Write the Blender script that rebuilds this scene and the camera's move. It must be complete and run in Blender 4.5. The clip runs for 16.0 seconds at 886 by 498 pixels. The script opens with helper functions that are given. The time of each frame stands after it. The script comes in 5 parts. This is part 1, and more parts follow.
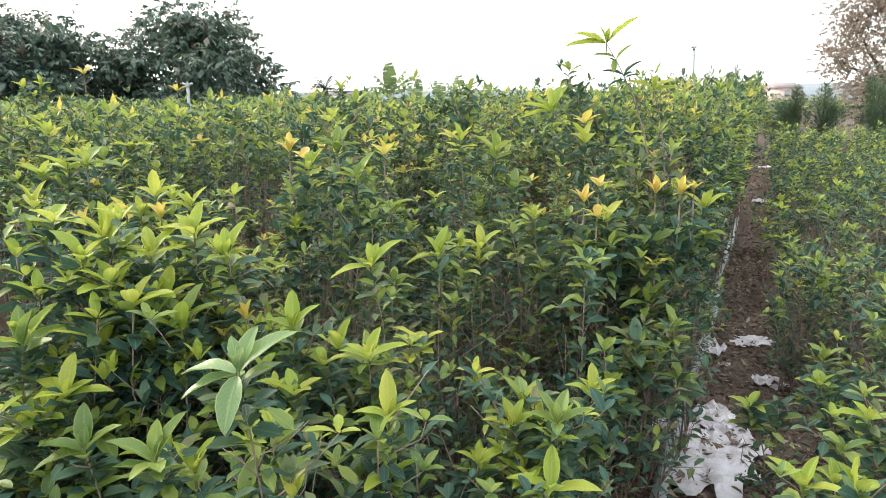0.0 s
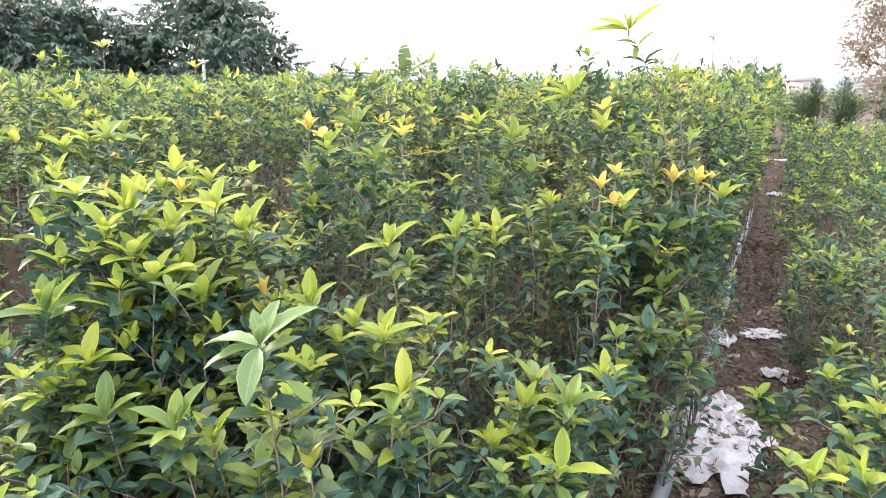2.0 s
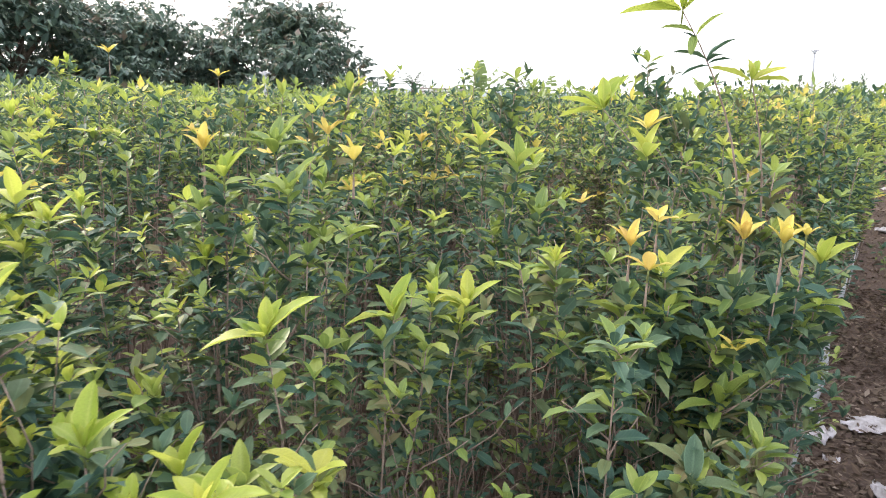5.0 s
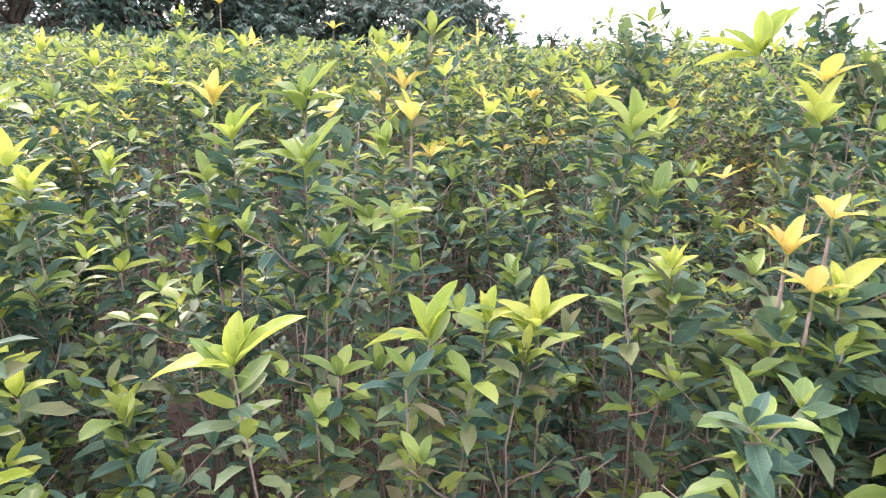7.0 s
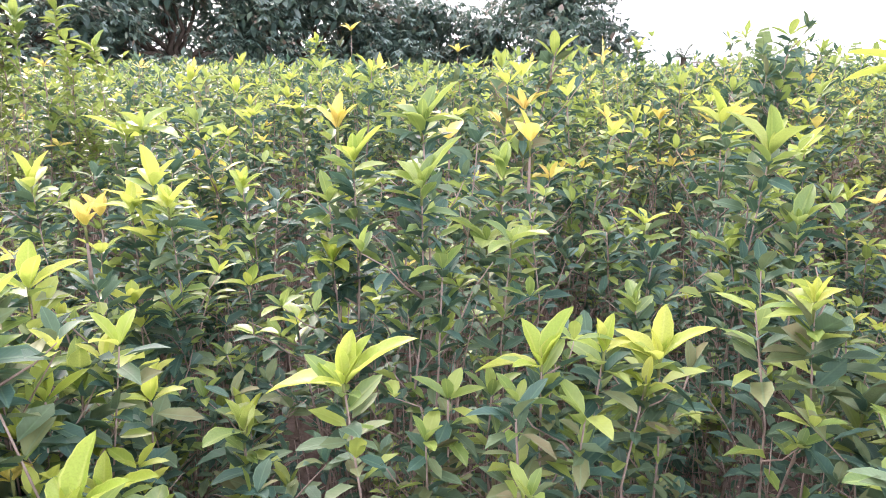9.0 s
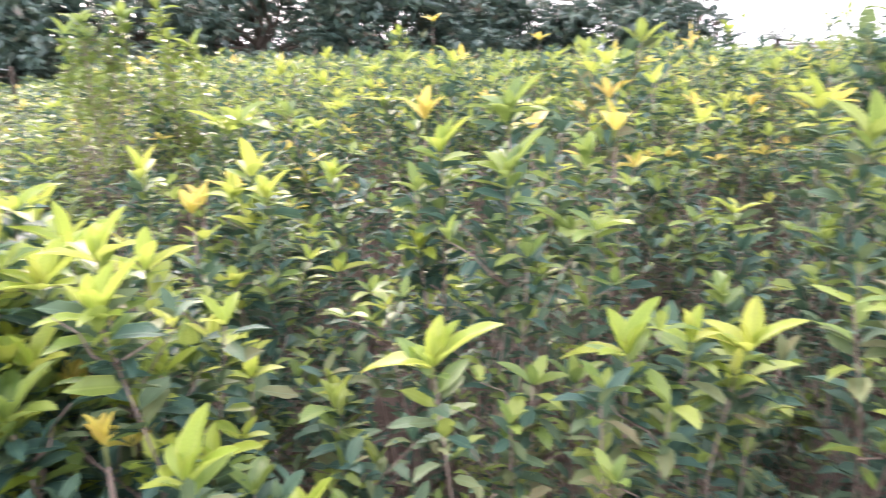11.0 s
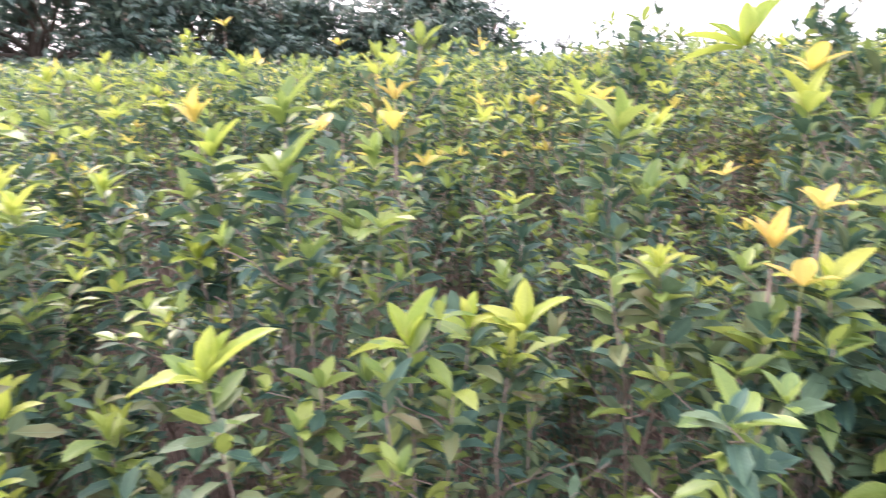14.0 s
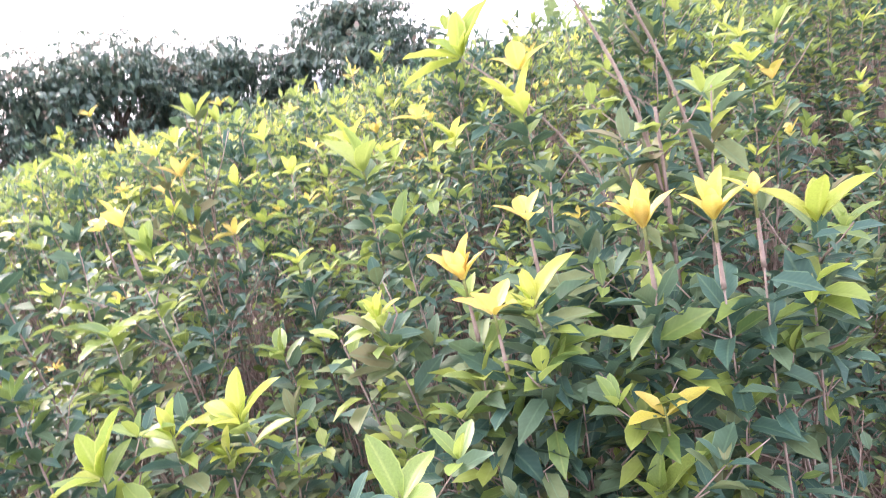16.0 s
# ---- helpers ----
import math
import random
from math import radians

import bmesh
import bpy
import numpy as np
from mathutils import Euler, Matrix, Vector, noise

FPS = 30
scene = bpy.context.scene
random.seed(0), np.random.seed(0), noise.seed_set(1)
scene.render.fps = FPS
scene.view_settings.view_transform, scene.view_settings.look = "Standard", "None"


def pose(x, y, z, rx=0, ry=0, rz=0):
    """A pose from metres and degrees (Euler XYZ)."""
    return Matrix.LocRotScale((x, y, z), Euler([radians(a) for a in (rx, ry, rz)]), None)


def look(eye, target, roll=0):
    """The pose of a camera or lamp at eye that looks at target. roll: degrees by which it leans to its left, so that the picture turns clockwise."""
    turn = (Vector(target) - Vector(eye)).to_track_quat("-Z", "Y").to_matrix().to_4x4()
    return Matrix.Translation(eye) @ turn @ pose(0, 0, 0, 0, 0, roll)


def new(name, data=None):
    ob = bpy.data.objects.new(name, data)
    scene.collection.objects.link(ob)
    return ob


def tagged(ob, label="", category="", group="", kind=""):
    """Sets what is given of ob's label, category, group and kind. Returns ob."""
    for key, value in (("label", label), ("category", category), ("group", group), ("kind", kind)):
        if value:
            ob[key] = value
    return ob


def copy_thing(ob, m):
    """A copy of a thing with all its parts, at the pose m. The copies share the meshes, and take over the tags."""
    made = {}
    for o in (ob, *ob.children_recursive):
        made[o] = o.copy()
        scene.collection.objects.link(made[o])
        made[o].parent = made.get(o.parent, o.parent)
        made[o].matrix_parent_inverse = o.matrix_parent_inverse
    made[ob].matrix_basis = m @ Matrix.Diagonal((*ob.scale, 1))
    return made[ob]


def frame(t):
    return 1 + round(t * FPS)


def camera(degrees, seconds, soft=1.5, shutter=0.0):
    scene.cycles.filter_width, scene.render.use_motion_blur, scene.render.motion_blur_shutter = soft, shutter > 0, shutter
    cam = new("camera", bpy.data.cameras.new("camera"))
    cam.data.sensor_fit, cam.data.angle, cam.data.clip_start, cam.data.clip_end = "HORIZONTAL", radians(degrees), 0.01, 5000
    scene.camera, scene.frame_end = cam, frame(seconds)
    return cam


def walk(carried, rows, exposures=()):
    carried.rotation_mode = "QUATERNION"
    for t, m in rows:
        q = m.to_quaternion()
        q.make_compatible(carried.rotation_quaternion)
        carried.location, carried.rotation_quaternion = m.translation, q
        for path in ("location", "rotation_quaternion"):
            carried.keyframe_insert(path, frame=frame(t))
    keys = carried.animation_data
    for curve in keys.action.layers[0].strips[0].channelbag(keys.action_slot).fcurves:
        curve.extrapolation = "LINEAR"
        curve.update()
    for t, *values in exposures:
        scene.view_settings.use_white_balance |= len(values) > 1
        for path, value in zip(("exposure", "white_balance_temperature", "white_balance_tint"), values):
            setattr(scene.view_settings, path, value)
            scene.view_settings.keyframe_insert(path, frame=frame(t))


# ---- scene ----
cam = camera(65.7, 16.0, soft=1.0, shutter=0.5)
PATH = [
    (0, (0.039, 0.128, 1.472), (0.02, 2.081, 1.044), -0.1),
    (0.5, (0.043, 0.131, 1.476), (-0.008, 2.082, 1.039), -0.5),
    (1, (0.013, 0.134, 1.473), (-0.13, 2.069, 0.989), -0.2),
    (1.5, (0.004, 0.138, 1.458), (-0.117, 2.064, 0.936), 0.8),
    (2, (0.019, 0.113, 1.467), (-0.027, 2.056, 0.995), 1.4),
    (2.5, (0.015, 0.141, 1.464), (-0.094, 2.076, 0.972), 0.8),
    (3, (0.037, 0.245, 1.442), (0.015, 2.172, 0.908), 2.4),
    (3.5, (0.106, 0.467, 1.452), (-0.023, 2.418, 1.034), 2.6),
    (3.7, (0.122, 0.543, 1.459), (-0.031, 2.496, 1.055), 2.9),
    (5.8, (0.377, 1.127, 1.42), (-0.012, 3.037, 0.972), 1.9),
    (6, (0.377, 1.179, 1.415), (-0.054, 3.082, 0.976), 2.2),
    (6.5, (0.363, 1.336, 1.412), (-0.229, 3.18, 0.91), 1.7),
    (7, (0.356, 1.395, 1.41), (-0.283, 3.206, 0.853), 1.9),
    (7.5, (0.346, 1.407, 1.41), (-0.45, 3.166, 0.889), 1.6),
    (8, (0.345, 1.421, 1.408), (-0.57, 3.112, 0.859), 0.8),
    (8.5, (0.346, 1.415, 1.409), (-0.625, 3.087, 0.898), 0.8),
    (8.7, (0.349, 1.42, 1.409), (-0.612, 3.099, 0.901), 0.6),
    (10.8, (0.374, 1.387, 1.416), (-0.677, 2.999, 0.874), -0.1),
    (11, (0.358, 1.386, 1.415), (-0.788, 2.935, 0.878), -0.7),
    (11.5, (0.315, 1.372, 1.415), (-0.991, 2.781, 0.86), -1.0),
    (12, (0.314, 1.376, 1.414), (-0.944, 2.827, 0.854), -0.9),
    (12.5, (0.322, 1.386, 1.412), (-0.843, 2.912, 0.85), -0.8),
    (13, (0.351, 1.397, 1.417), (-0.681, 3.027, 0.889), -0.2),
    (13.5, (0.391, 1.397, 1.416), (-0.484, 3.132, 0.943), 0.6),
    (14, (0.419, 1.427, 1.4), (-0.281, 3.226, 0.875), -0.9),
    (14.5, (0.529, 1.495, 1.398), (0.034, 3.325, 0.758), -0.7),
    (14.6, (0.552, 1.518, 1.399), (0.037, 3.329, 0.726), -1.0),
    (14.8, (0.621, 1.585, 1.403), (0.153, 3.421, 0.760), -2.0),
    (15, (0.682, 1.645, 1.406), (0.227, 3.492, 0.787), -2.8),
    (15.3, (0.721, 1.687, 1.421), (0.307, 3.549, 0.821), -2.6),
    (15.5, (0.799, 1.714, 1.436), (0.221, 3.525, 0.814), -5.1),
    (15.8, (0.84, 1.69, 1.432), (0.175, 3.489, 0.864), -12.4),
    (16, (0.851, 1.668, 1.416), (0.19, 3.487, 0.915), -14.3),
]
walk(cam, [(t, look(eye, target, roll)) for t, eye, target, roll in PATH], [(0.0, 0.08, 6520, 8), (0.5, 0.16, 6520, 9), (1.0, 0.50, 6450, 12), (1.5, 0.64, 6400, 14), (2.5, 0.55, 6400, 16), (3.5, 0.33, 6420, 17), (6.0, 0.36, 6500, 15), (7.0, 0.73, 6330, 23), (8.0, 0.87, 6260, 26), (12.0, 0.80, 6300, 25), (13.5, 0.66, 6280, 25), (14.5, 0.90, 6250, 30), (16.0, 1.12, 6200, 30)])

# ---- light ----
SUN_AZ, SUN_EL = -62.0, 34.0          # degrees from +y towards +x, and above the horizon
world = bpy.data.worlds.new("hazy_sky")
scene.world = world
world.use_nodes = True
wn, wl = world.node_tree.nodes, world.node_tree.links
wn.clear()
w_out = wn.new("ShaderNodeOutputWorld")
w_sky = wn.new("ShaderNodeTexSky")
w_sky.sky_type, w_sky.sun_disc = "NISHITA", False
w_sky.sun_elevation, w_sky.sun_rotation = radians(SUN_EL), radians(SUN_AZ)
w_sky.air_density, w_sky.dust_density, w_sky.ozone_density = 1.0, 6.0, 1.0
w_bg = wn.new("ShaderNodeBackground")
w_bg.inputs[1].default_value = 0.08
w_haze = wn.new("ShaderNodeBackground")          # white haze over the whole sky
w_haze.inputs[0].default_value, w_haze.inputs[1].default_value = (0.98, 0.985, 1.01, 1), 1.75
w_add = wn.new("ShaderNodeAddShader")
wl.new(w_sky.outputs[0], w_bg.inputs[0])
wl.new(w_bg.outputs[0], w_add.inputs[0])
wl.new(w_haze.outputs[0], w_add.inputs[1])
wl.new(w_add.outputs[0], w_out.inputs[0])
sun = new("sun", bpy.data.lights.new("sun", "SUN"))
sun.data.energy, sun.data.angle, sun.data.color = 2.4, radians(12), (1.0, 0.90, 0.76)
sun_dir = Vector((math.sin(radians(SUN_AZ)) * math.cos(radians(SUN_EL)), math.cos(radians(SUN_AZ)) * math.cos(radians(SUN_EL)), math.sin(radians(SUN_EL))))
sun.matrix_world = look(sun_dir * 40, (0, 0, 0))

# ---- materials ----


def material(name):
    m = bpy.data.materials.new(name)
    m.use_nodes = True
    nodes, links = m.node_tree.nodes, m.node_tree.links
    nodes.clear()
    out = nodes.new("ShaderNodeOutputMaterial")
    return m, nodes, links, out


def ramp(nodes, links, source, stops):
    r = nodes.new("ShaderNodeValToRGB")
    while len(r.color_ramp.elements) < len(stops):
        r.color_ramp.elements.new(0.5)
    for e, (p, c) in zip(r.color_ramp.elements, stops):
        e.position, e.color = p, (*c, 1)
    links.new(source, r.inputs[0])
    return r


def maths(nodes, links, op, a, b=None):
    n = nodes.new("ShaderNodeMath")
    n.operation = op
    for i, v in enumerate((a, b)):
        if v is None:
            continue
        if isinstance(v, (int, float)):
            n.inputs[i].default_value = v
        else:
            links.new(v, n.inputs[i])
    return n.outputs[0]


def blend(nodes, links, fac, a, b, kind="MIX"):
    n = nodes.new("ShaderNodeMix")
    n.data_type, n.blend_type = "RGBA", kind
    for socket, v in ((n.inputs[0], fac), (n.inputs[6], a), (n.inputs[7], b)):
        if isinstance(v, (int, float)):
            socket.default_value = v
        elif isinstance(v, tuple):
            socket.default_value = (*v, 1)
        else:
            links.new(v, socket)
    return n.outputs[2]


def noise_node(nodes, links, scale, detail=3.0, rough=0.55, coord="Object"):
    tc = nodes.new("ShaderNodeTexCoord")
    n = nodes.new("ShaderNodeTexNoise")
    n.inputs["Scale"].default_value, n.inputs["Detail"].default_value, n.inputs["Roughness"].default_value = scale, detail, rough
    links.new(tc.outputs[coord], n.inputs["Vector"])
    return n


def leaf_material(name, stops, glow, rough=0.4, through_light=0.3, rib=0.35, sheen=0.55):
    """A leaf: each leaf has its own shade, a paler midrib, side veins, blotches; light passes through it."""
    m, nodes, links, out = material(name)
    geo, info = nodes.new("ShaderNodeNewGeometry"), nodes.new("ShaderNodeObjectInfo")
    pick = maths(nodes, links, "FRACT", maths(nodes, links, "ADD", geo.outputs["Random Per Island"], info.outputs["Random"]))
    patch = nodes.new("ShaderNodeTexNoise")          # plants differ a little from spot to spot
    patch.inputs["Scale"].default_value, patch.inputs["Detail"].default_value = 1.7, 2.0
    links.new(geo.outputs["Position"], patch.inputs["Vector"])
    drift = maths(nodes, links, "MULTIPLY", maths(nodes, links, "SUBTRACT", patch.outputs[0], 0.5), 1.5)
    pick = maths(nodes, links, "ADD", maths(nodes, links, "MULTIPLY", pick, 0.75), maths(nodes, links, "ADD", drift, 0.12))
    col = ramp(nodes, links, pick, stops).outputs[0]
    uv = nodes.new("ShaderNodeUVMap")
    sep = nodes.new("ShaderNodeSeparateXYZ")
    links.new(uv.outputs[0], sep.inputs[0])
    off = maths(nodes, links, "ABSOLUTE", maths(nodes, links, "SUBTRACT", sep.outputs[0], 0.5))
    mid = nodes.new("ShaderNodeMapRange")
    mid.inputs[1].default_value, mid.inputs[2].default_value, mid.inputs[3].default_value, mid.inputs[4].default_value = 0.015, 0.07, 1.0, 0.0
    links.new(off, mid.inputs[0])
    slope = maths(nodes, links, "SUBTRACT", maths(nodes, links, "MULTIPLY", sep.outputs[1], 9.0), maths(nodes, links, "MULTIPLY", off, 5.0))
    vein = maths(nodes, links, "POWER", maths(nodes, links, "ABSOLUTE", maths(nodes, links, "SUBTRACT", maths(nodes, links, "FRACT", slope), 0.5)), 2.0)
    lines = maths(nodes, links, "ADD", maths(nodes, links, "MULTIPLY", mid.outputs[0], rib), maths(nodes, links, "MULTIPLY", vein, 0.35))
    col = blend(nodes, links, lines, col, glow)
    spots = noise_node(nodes, links, 38.0, 4.0)
    spot = ramp(nodes, links, spots.outputs[0], [(0.42, (1, 1, 1)), (0.75, (0.72, 0.74, 0.7))]).outputs[0]
    col = blend(nodes, links, 1.0, col, spot, "MULTIPLY")
    edge = maths(nodes, links, "MULTIPLY", maths(nodes, links, "GREATER_THAN", off, 0.455), 0.45)
    col = blend(nodes, links, edge, col, glow)
    p = nodes.new("ShaderNodeBsdfPrincipled")
    links.new(col, p.inputs["Base Color"])
    p.inputs["Roughness"].default_value = rough
    p.inputs["Specular IOR Level"].default_value = sheen
    bump = nodes.new("ShaderNodeBump")
    bump.inputs["Strength"].default_value, bump.inputs["Distance"].default_value = 0.25, 0.004
    links.new(maths(nodes, links, "ADD", lines, maths(nodes, links, "MULTIPLY", spots.outputs[0], 0.5)), bump.inputs["Height"])
    links.new(bump.outputs[0], p.inputs["Normal"])
    t = nodes.new("ShaderNodeBsdfTranslucent")
    links.new(blend(nodes, links, 0.45, col, glow), t.inputs[0])
    mix = nodes.new("ShaderNodeMixShader")
    mix.inputs[0].default_value = through_light
    links.new(p.outputs[0], mix.inputs[1])
    links.new(t.outputs[0], mix.inputs[2])
    links.new(mix.outputs[0], out.inputs[0])
    return m


def surface(name, stops, scale, rough=0.8, fine=40.0, bump=0.4, distance=0.01, coord="Object", metal=0.0, specular=0.3):
    """A plain surface: colours from a broad noise, broken up by a fine one, with relief."""
    m, nodes, links, out = material(name)
    broad, small = noise_node(nodes, links, scale, 6.0, 0.6, coord), noise_node(nodes, links, fine, 5.0, 0.65, coord)
    both = maths(nodes, links, "ADD", maths(nodes, links, "MULTIPLY", broad.outputs[0], 0.6), maths(nodes, links, "MULTIPLY", small.outputs[0], 0.4))
    col = ramp(nodes, links, both, stops).outputs[0]
    p = nodes.new("ShaderNodeBsdfPrincipled")
    links.new(col, p.inputs["Base Color"])
    p.inputs["Roughness"].default_value, p.inputs["Metallic"].default_value, p.inputs["Specular IOR Level"].default_value = rough, metal, specular
    b = nodes.new("ShaderNodeBump")
    b.inputs["Strength"].default_value, b.inputs["Distance"].default_value = bump, distance
    links.new(both, b.inputs["Height"])
    links.new(b.outputs[0], p.inputs["Normal"])
    links.new(p.outputs[0], out.inputs[0])
    return m


OLD = leaf_material("mature_leaf", [(0.0, (0.029, 0.078, 0.066)), (0.42, (0.047, 0.110, 0.081)), (0.70, (0.098, 0.155, 0.080)), (0.88, (0.17, 0.205, 0.085)), (1.0, (0.20, 0.175, 0.09))], (0.17, 0.28, 0.16), 0.60, 0.19, 0.35, 0.32)
FRESH = leaf_material("fresh_leaf", [(0.0, (0.095, 0.19, 0.060)), (0.5, (0.195, 0.30, 0.068)), (1.0, (0.36, 0.43, 0.088))], (0.44, 0.52, 0.14), 0.42, 0.38)
YELLOW = leaf_material("young_leaf", [(0.0, (0.26, 0.40, 0.043)), (0.5, (0.37, 0.48, 0.057)), (1.0, (0.51, 0.53, 0.095))], (0.60, 0.62, 0.17), 0.45, 0.45)
GOLD = leaf_material("golden_leaf", [(0.0, (0.62, 0.56, 0.08)), (0.6, (0.70, 0.60, 0.12)), (1.0, (0.72, 0.51, 0.15))], (0.74, 0.62, 0.20), 0.45, 0.42)
PALE = leaf_material("pale_leaf", [(0.0, (0.16, 0.28, 0.10)), (1.0, (0.26, 0.38, 0.15))], (0.5, 0.6, 0.28), 0.35, 0.3)
TREE_LEAF = leaf_material("orchard_leaf", [(0.0, (0.050, 0.108, 0.094)), (0.5, (0.092, 0.165, 0.132)), (0.86, (0.15, 0.21, 0.13)), (1.0, (0.26, 0.18, 0.14))], (0.17, 0.23, 0.16), 0.36, 0.25, 0.3, 0.8)
RUST_LEAF = leaf_material("rusty_leaf", [(0.0, (0.17, 0.21, 0.15)), (0.35, (0.29, 0.27, 0.21)), (0.7, (0.46, 0.37, 0.32)), (1.0, (0.58, 0.48, 0.44))], (0.52, 0.44, 0.38), 0.6, 0.45)
NEEDLE = leaf_material("conifer_spray", [(0.0, (0.06, 0.115, 0.075)), (0.6, (0.095, 0.165, 0.10)), (1.0, (0.16, 0.23, 0.12))], (0.2, 0.26, 0.14), 0.6, 0.3)
BANANA = leaf_material("banana_leaf", [(0.0, (0.10, 0.17, 0.06)), (1.0, (0.24, 0.34, 0.13))], (0.35, 0.45, 0.2), 0.45, 0.3)
WEED = leaf_material("weed_leaf", [(0.0, (0.05, 0.14, 0.03)), (1.0, (0.14, 0.28, 0.05))], (0.3, 0.4, 0.1), 0.5, 0.3)
DEAD = leaf_material("dead_leaf", [(0.0, (0.055, 0.036, 0.028)), (0.4, (0.12, 0.080, 0.058)), (0.8, (0.21, 0.155, 0.12)), (1.0, (0.40, 0.33, 0.27))], (0.3, 0.23, 0.17), 0.8, 0.1)
TWIG = surface("grey_brown_bark", [(0.25, (0.15, 0.11, 0.092)), (0.5, (0.28, 0.215, 0.18)), (0.75, (0.42, 0.34, 0.295))], 9.0, 0.85, 90.0, 0.5, 0.004)
GREEN_TWIG = surface("green_twig", [(0.3, (0.12, 0.15, 0.05)), (0.7, (0.24, 0.26, 0.10))], 20.0, 0.6, 120.0, 0.3, 0.002)
BARK = surface("dark_bark", [(0.3, (0.05, 0.04, 0.03)), (0.7, (0.16, 0.13, 0.10))], 3.0, 0.9, 30.0, 0.7, 0.02)
SOIL = surface("brown_soil", [(0.25, (0.050, 0.035, 0.029)), (0.45, (0.095, 0.067, 0.054)), (0.6, (0.145, 0.107, 0.088)), (0.8, (0.23, 0.175, 0.145))], 1.1, 0.95, 26.0, 1.0, 0.03)
PVC = surface("weathered_grey_pvc", [(0.25, (0.22, 0.24, 0.26)), (0.55, (0.36, 0.39, 0.42)), (0.8, (0.46, 0.48, 0.50))], 5.0, 0.5, 60.0, 0.25, 0.003)
PLASTIC = surface("dirty_white_film", [(0.27, (0.28, 0.23, 0.21)), (0.42, (0.56, 0.53, 0.55)), (0.6, (0.73, 0.72, 0.77)), (0.85, (0.84, 0.84, 0.88))], 7.0, 0.45, 30.0, 1.0, 0.012)
METAL = surface("dull_galvanised", [(0.3, (0.3, 0.31, 0.33)), (0.7, (0.5, 0.51, 0.53))], 4.0, 0.5, 60.0, 0.2, 0.002, metal=0.6)
WIRE = surface("wire_grey", [(0.3, (0.35, 0.36, 0.38)), (0.7, (0.5, 0.5, 0.52))], 4.0, 0.5, 60.0, 0.1, 0.002)
PLASTER = surface("far_plaster", [(0.3, (0.62, 0.52, 0.48)), (0.7, (0.72, 0.62, 0.58))], 0.6, 0.9, 8.0, 0.2, 0.01)
SHEET = surface("white_sheet_metal", [(0.3, (0.62, 0.65, 0.68)), (0.7, (0.8, 0.82, 0.84))], 0.8, 0.5, 10.0, 0.1, 0.005)
ROOF = surface("far_roof", [(0.3, (0.3, 0.26, 0.26)), (0.7, (0.42, 0.36, 0.35))], 0.8, 0.8, 10.0, 0.2, 0.01)
# distance haze is painted into the hills: pale blue-grey in place of woodland green
HAZE_HILL = surface("haze_tinted_hillside", [(0.3, (0.36, 0.42, 0.46)), (0.7, (0.46, 0.52, 0.55))], 0.05, 1.0, 0.6, 0.2, 0.3)

# ---- mesh tools ----


class Build:
    """Collects vertices, faces and leaf coordinates, and becomes one mesh."""

    def __init__(self):
        self.v, self.f, self.uv = [], [], []

    def add(self, verts, faces, uvs=None):
        k = len(self.v)
        self.v.extend(tuple(p) for p in verts)
        for face in faces:
            self.f.append(tuple(k + i for i in face))
            self.uv.extend([(uvs[i] if uvs else (0.3, 0.5)) for i in face])

    def mesh(self, name, mat, smooth=True):
        me = bpy.data.meshes.new(name)
        me.from_pydata(self.v, [], self.f)
        lay = me.uv_layers.new(name="leaf")
        lay.data.foreach_set("uv", [c for p in self.uv for c in p])
        me.polygons.foreach_set("use_smooth", [smooth] * len(me.polygons))
        me.materials.append(mat)
        me.update()
        return me


def thing(name, label, category, group="", kind=""):
    return tagged(new(name), label, category, group, kind)


def part(name, data, parent, label="", mat=None):
    if isinstance(data, Build):
        data = data.mesh(name, mat)
    ob = new(name, data)
    ob.parent = parent
    return tagged(ob, label)


def unit(v):
    return v / max(1e-9, math.sqrt(float(v @ v)))


def vec(*a):
    return np.array(a, dtype=float)


PROFILE = ((0.13, 0.48), (0.36, 0.94), (0.64, 0.98), (0.87, 0.56))


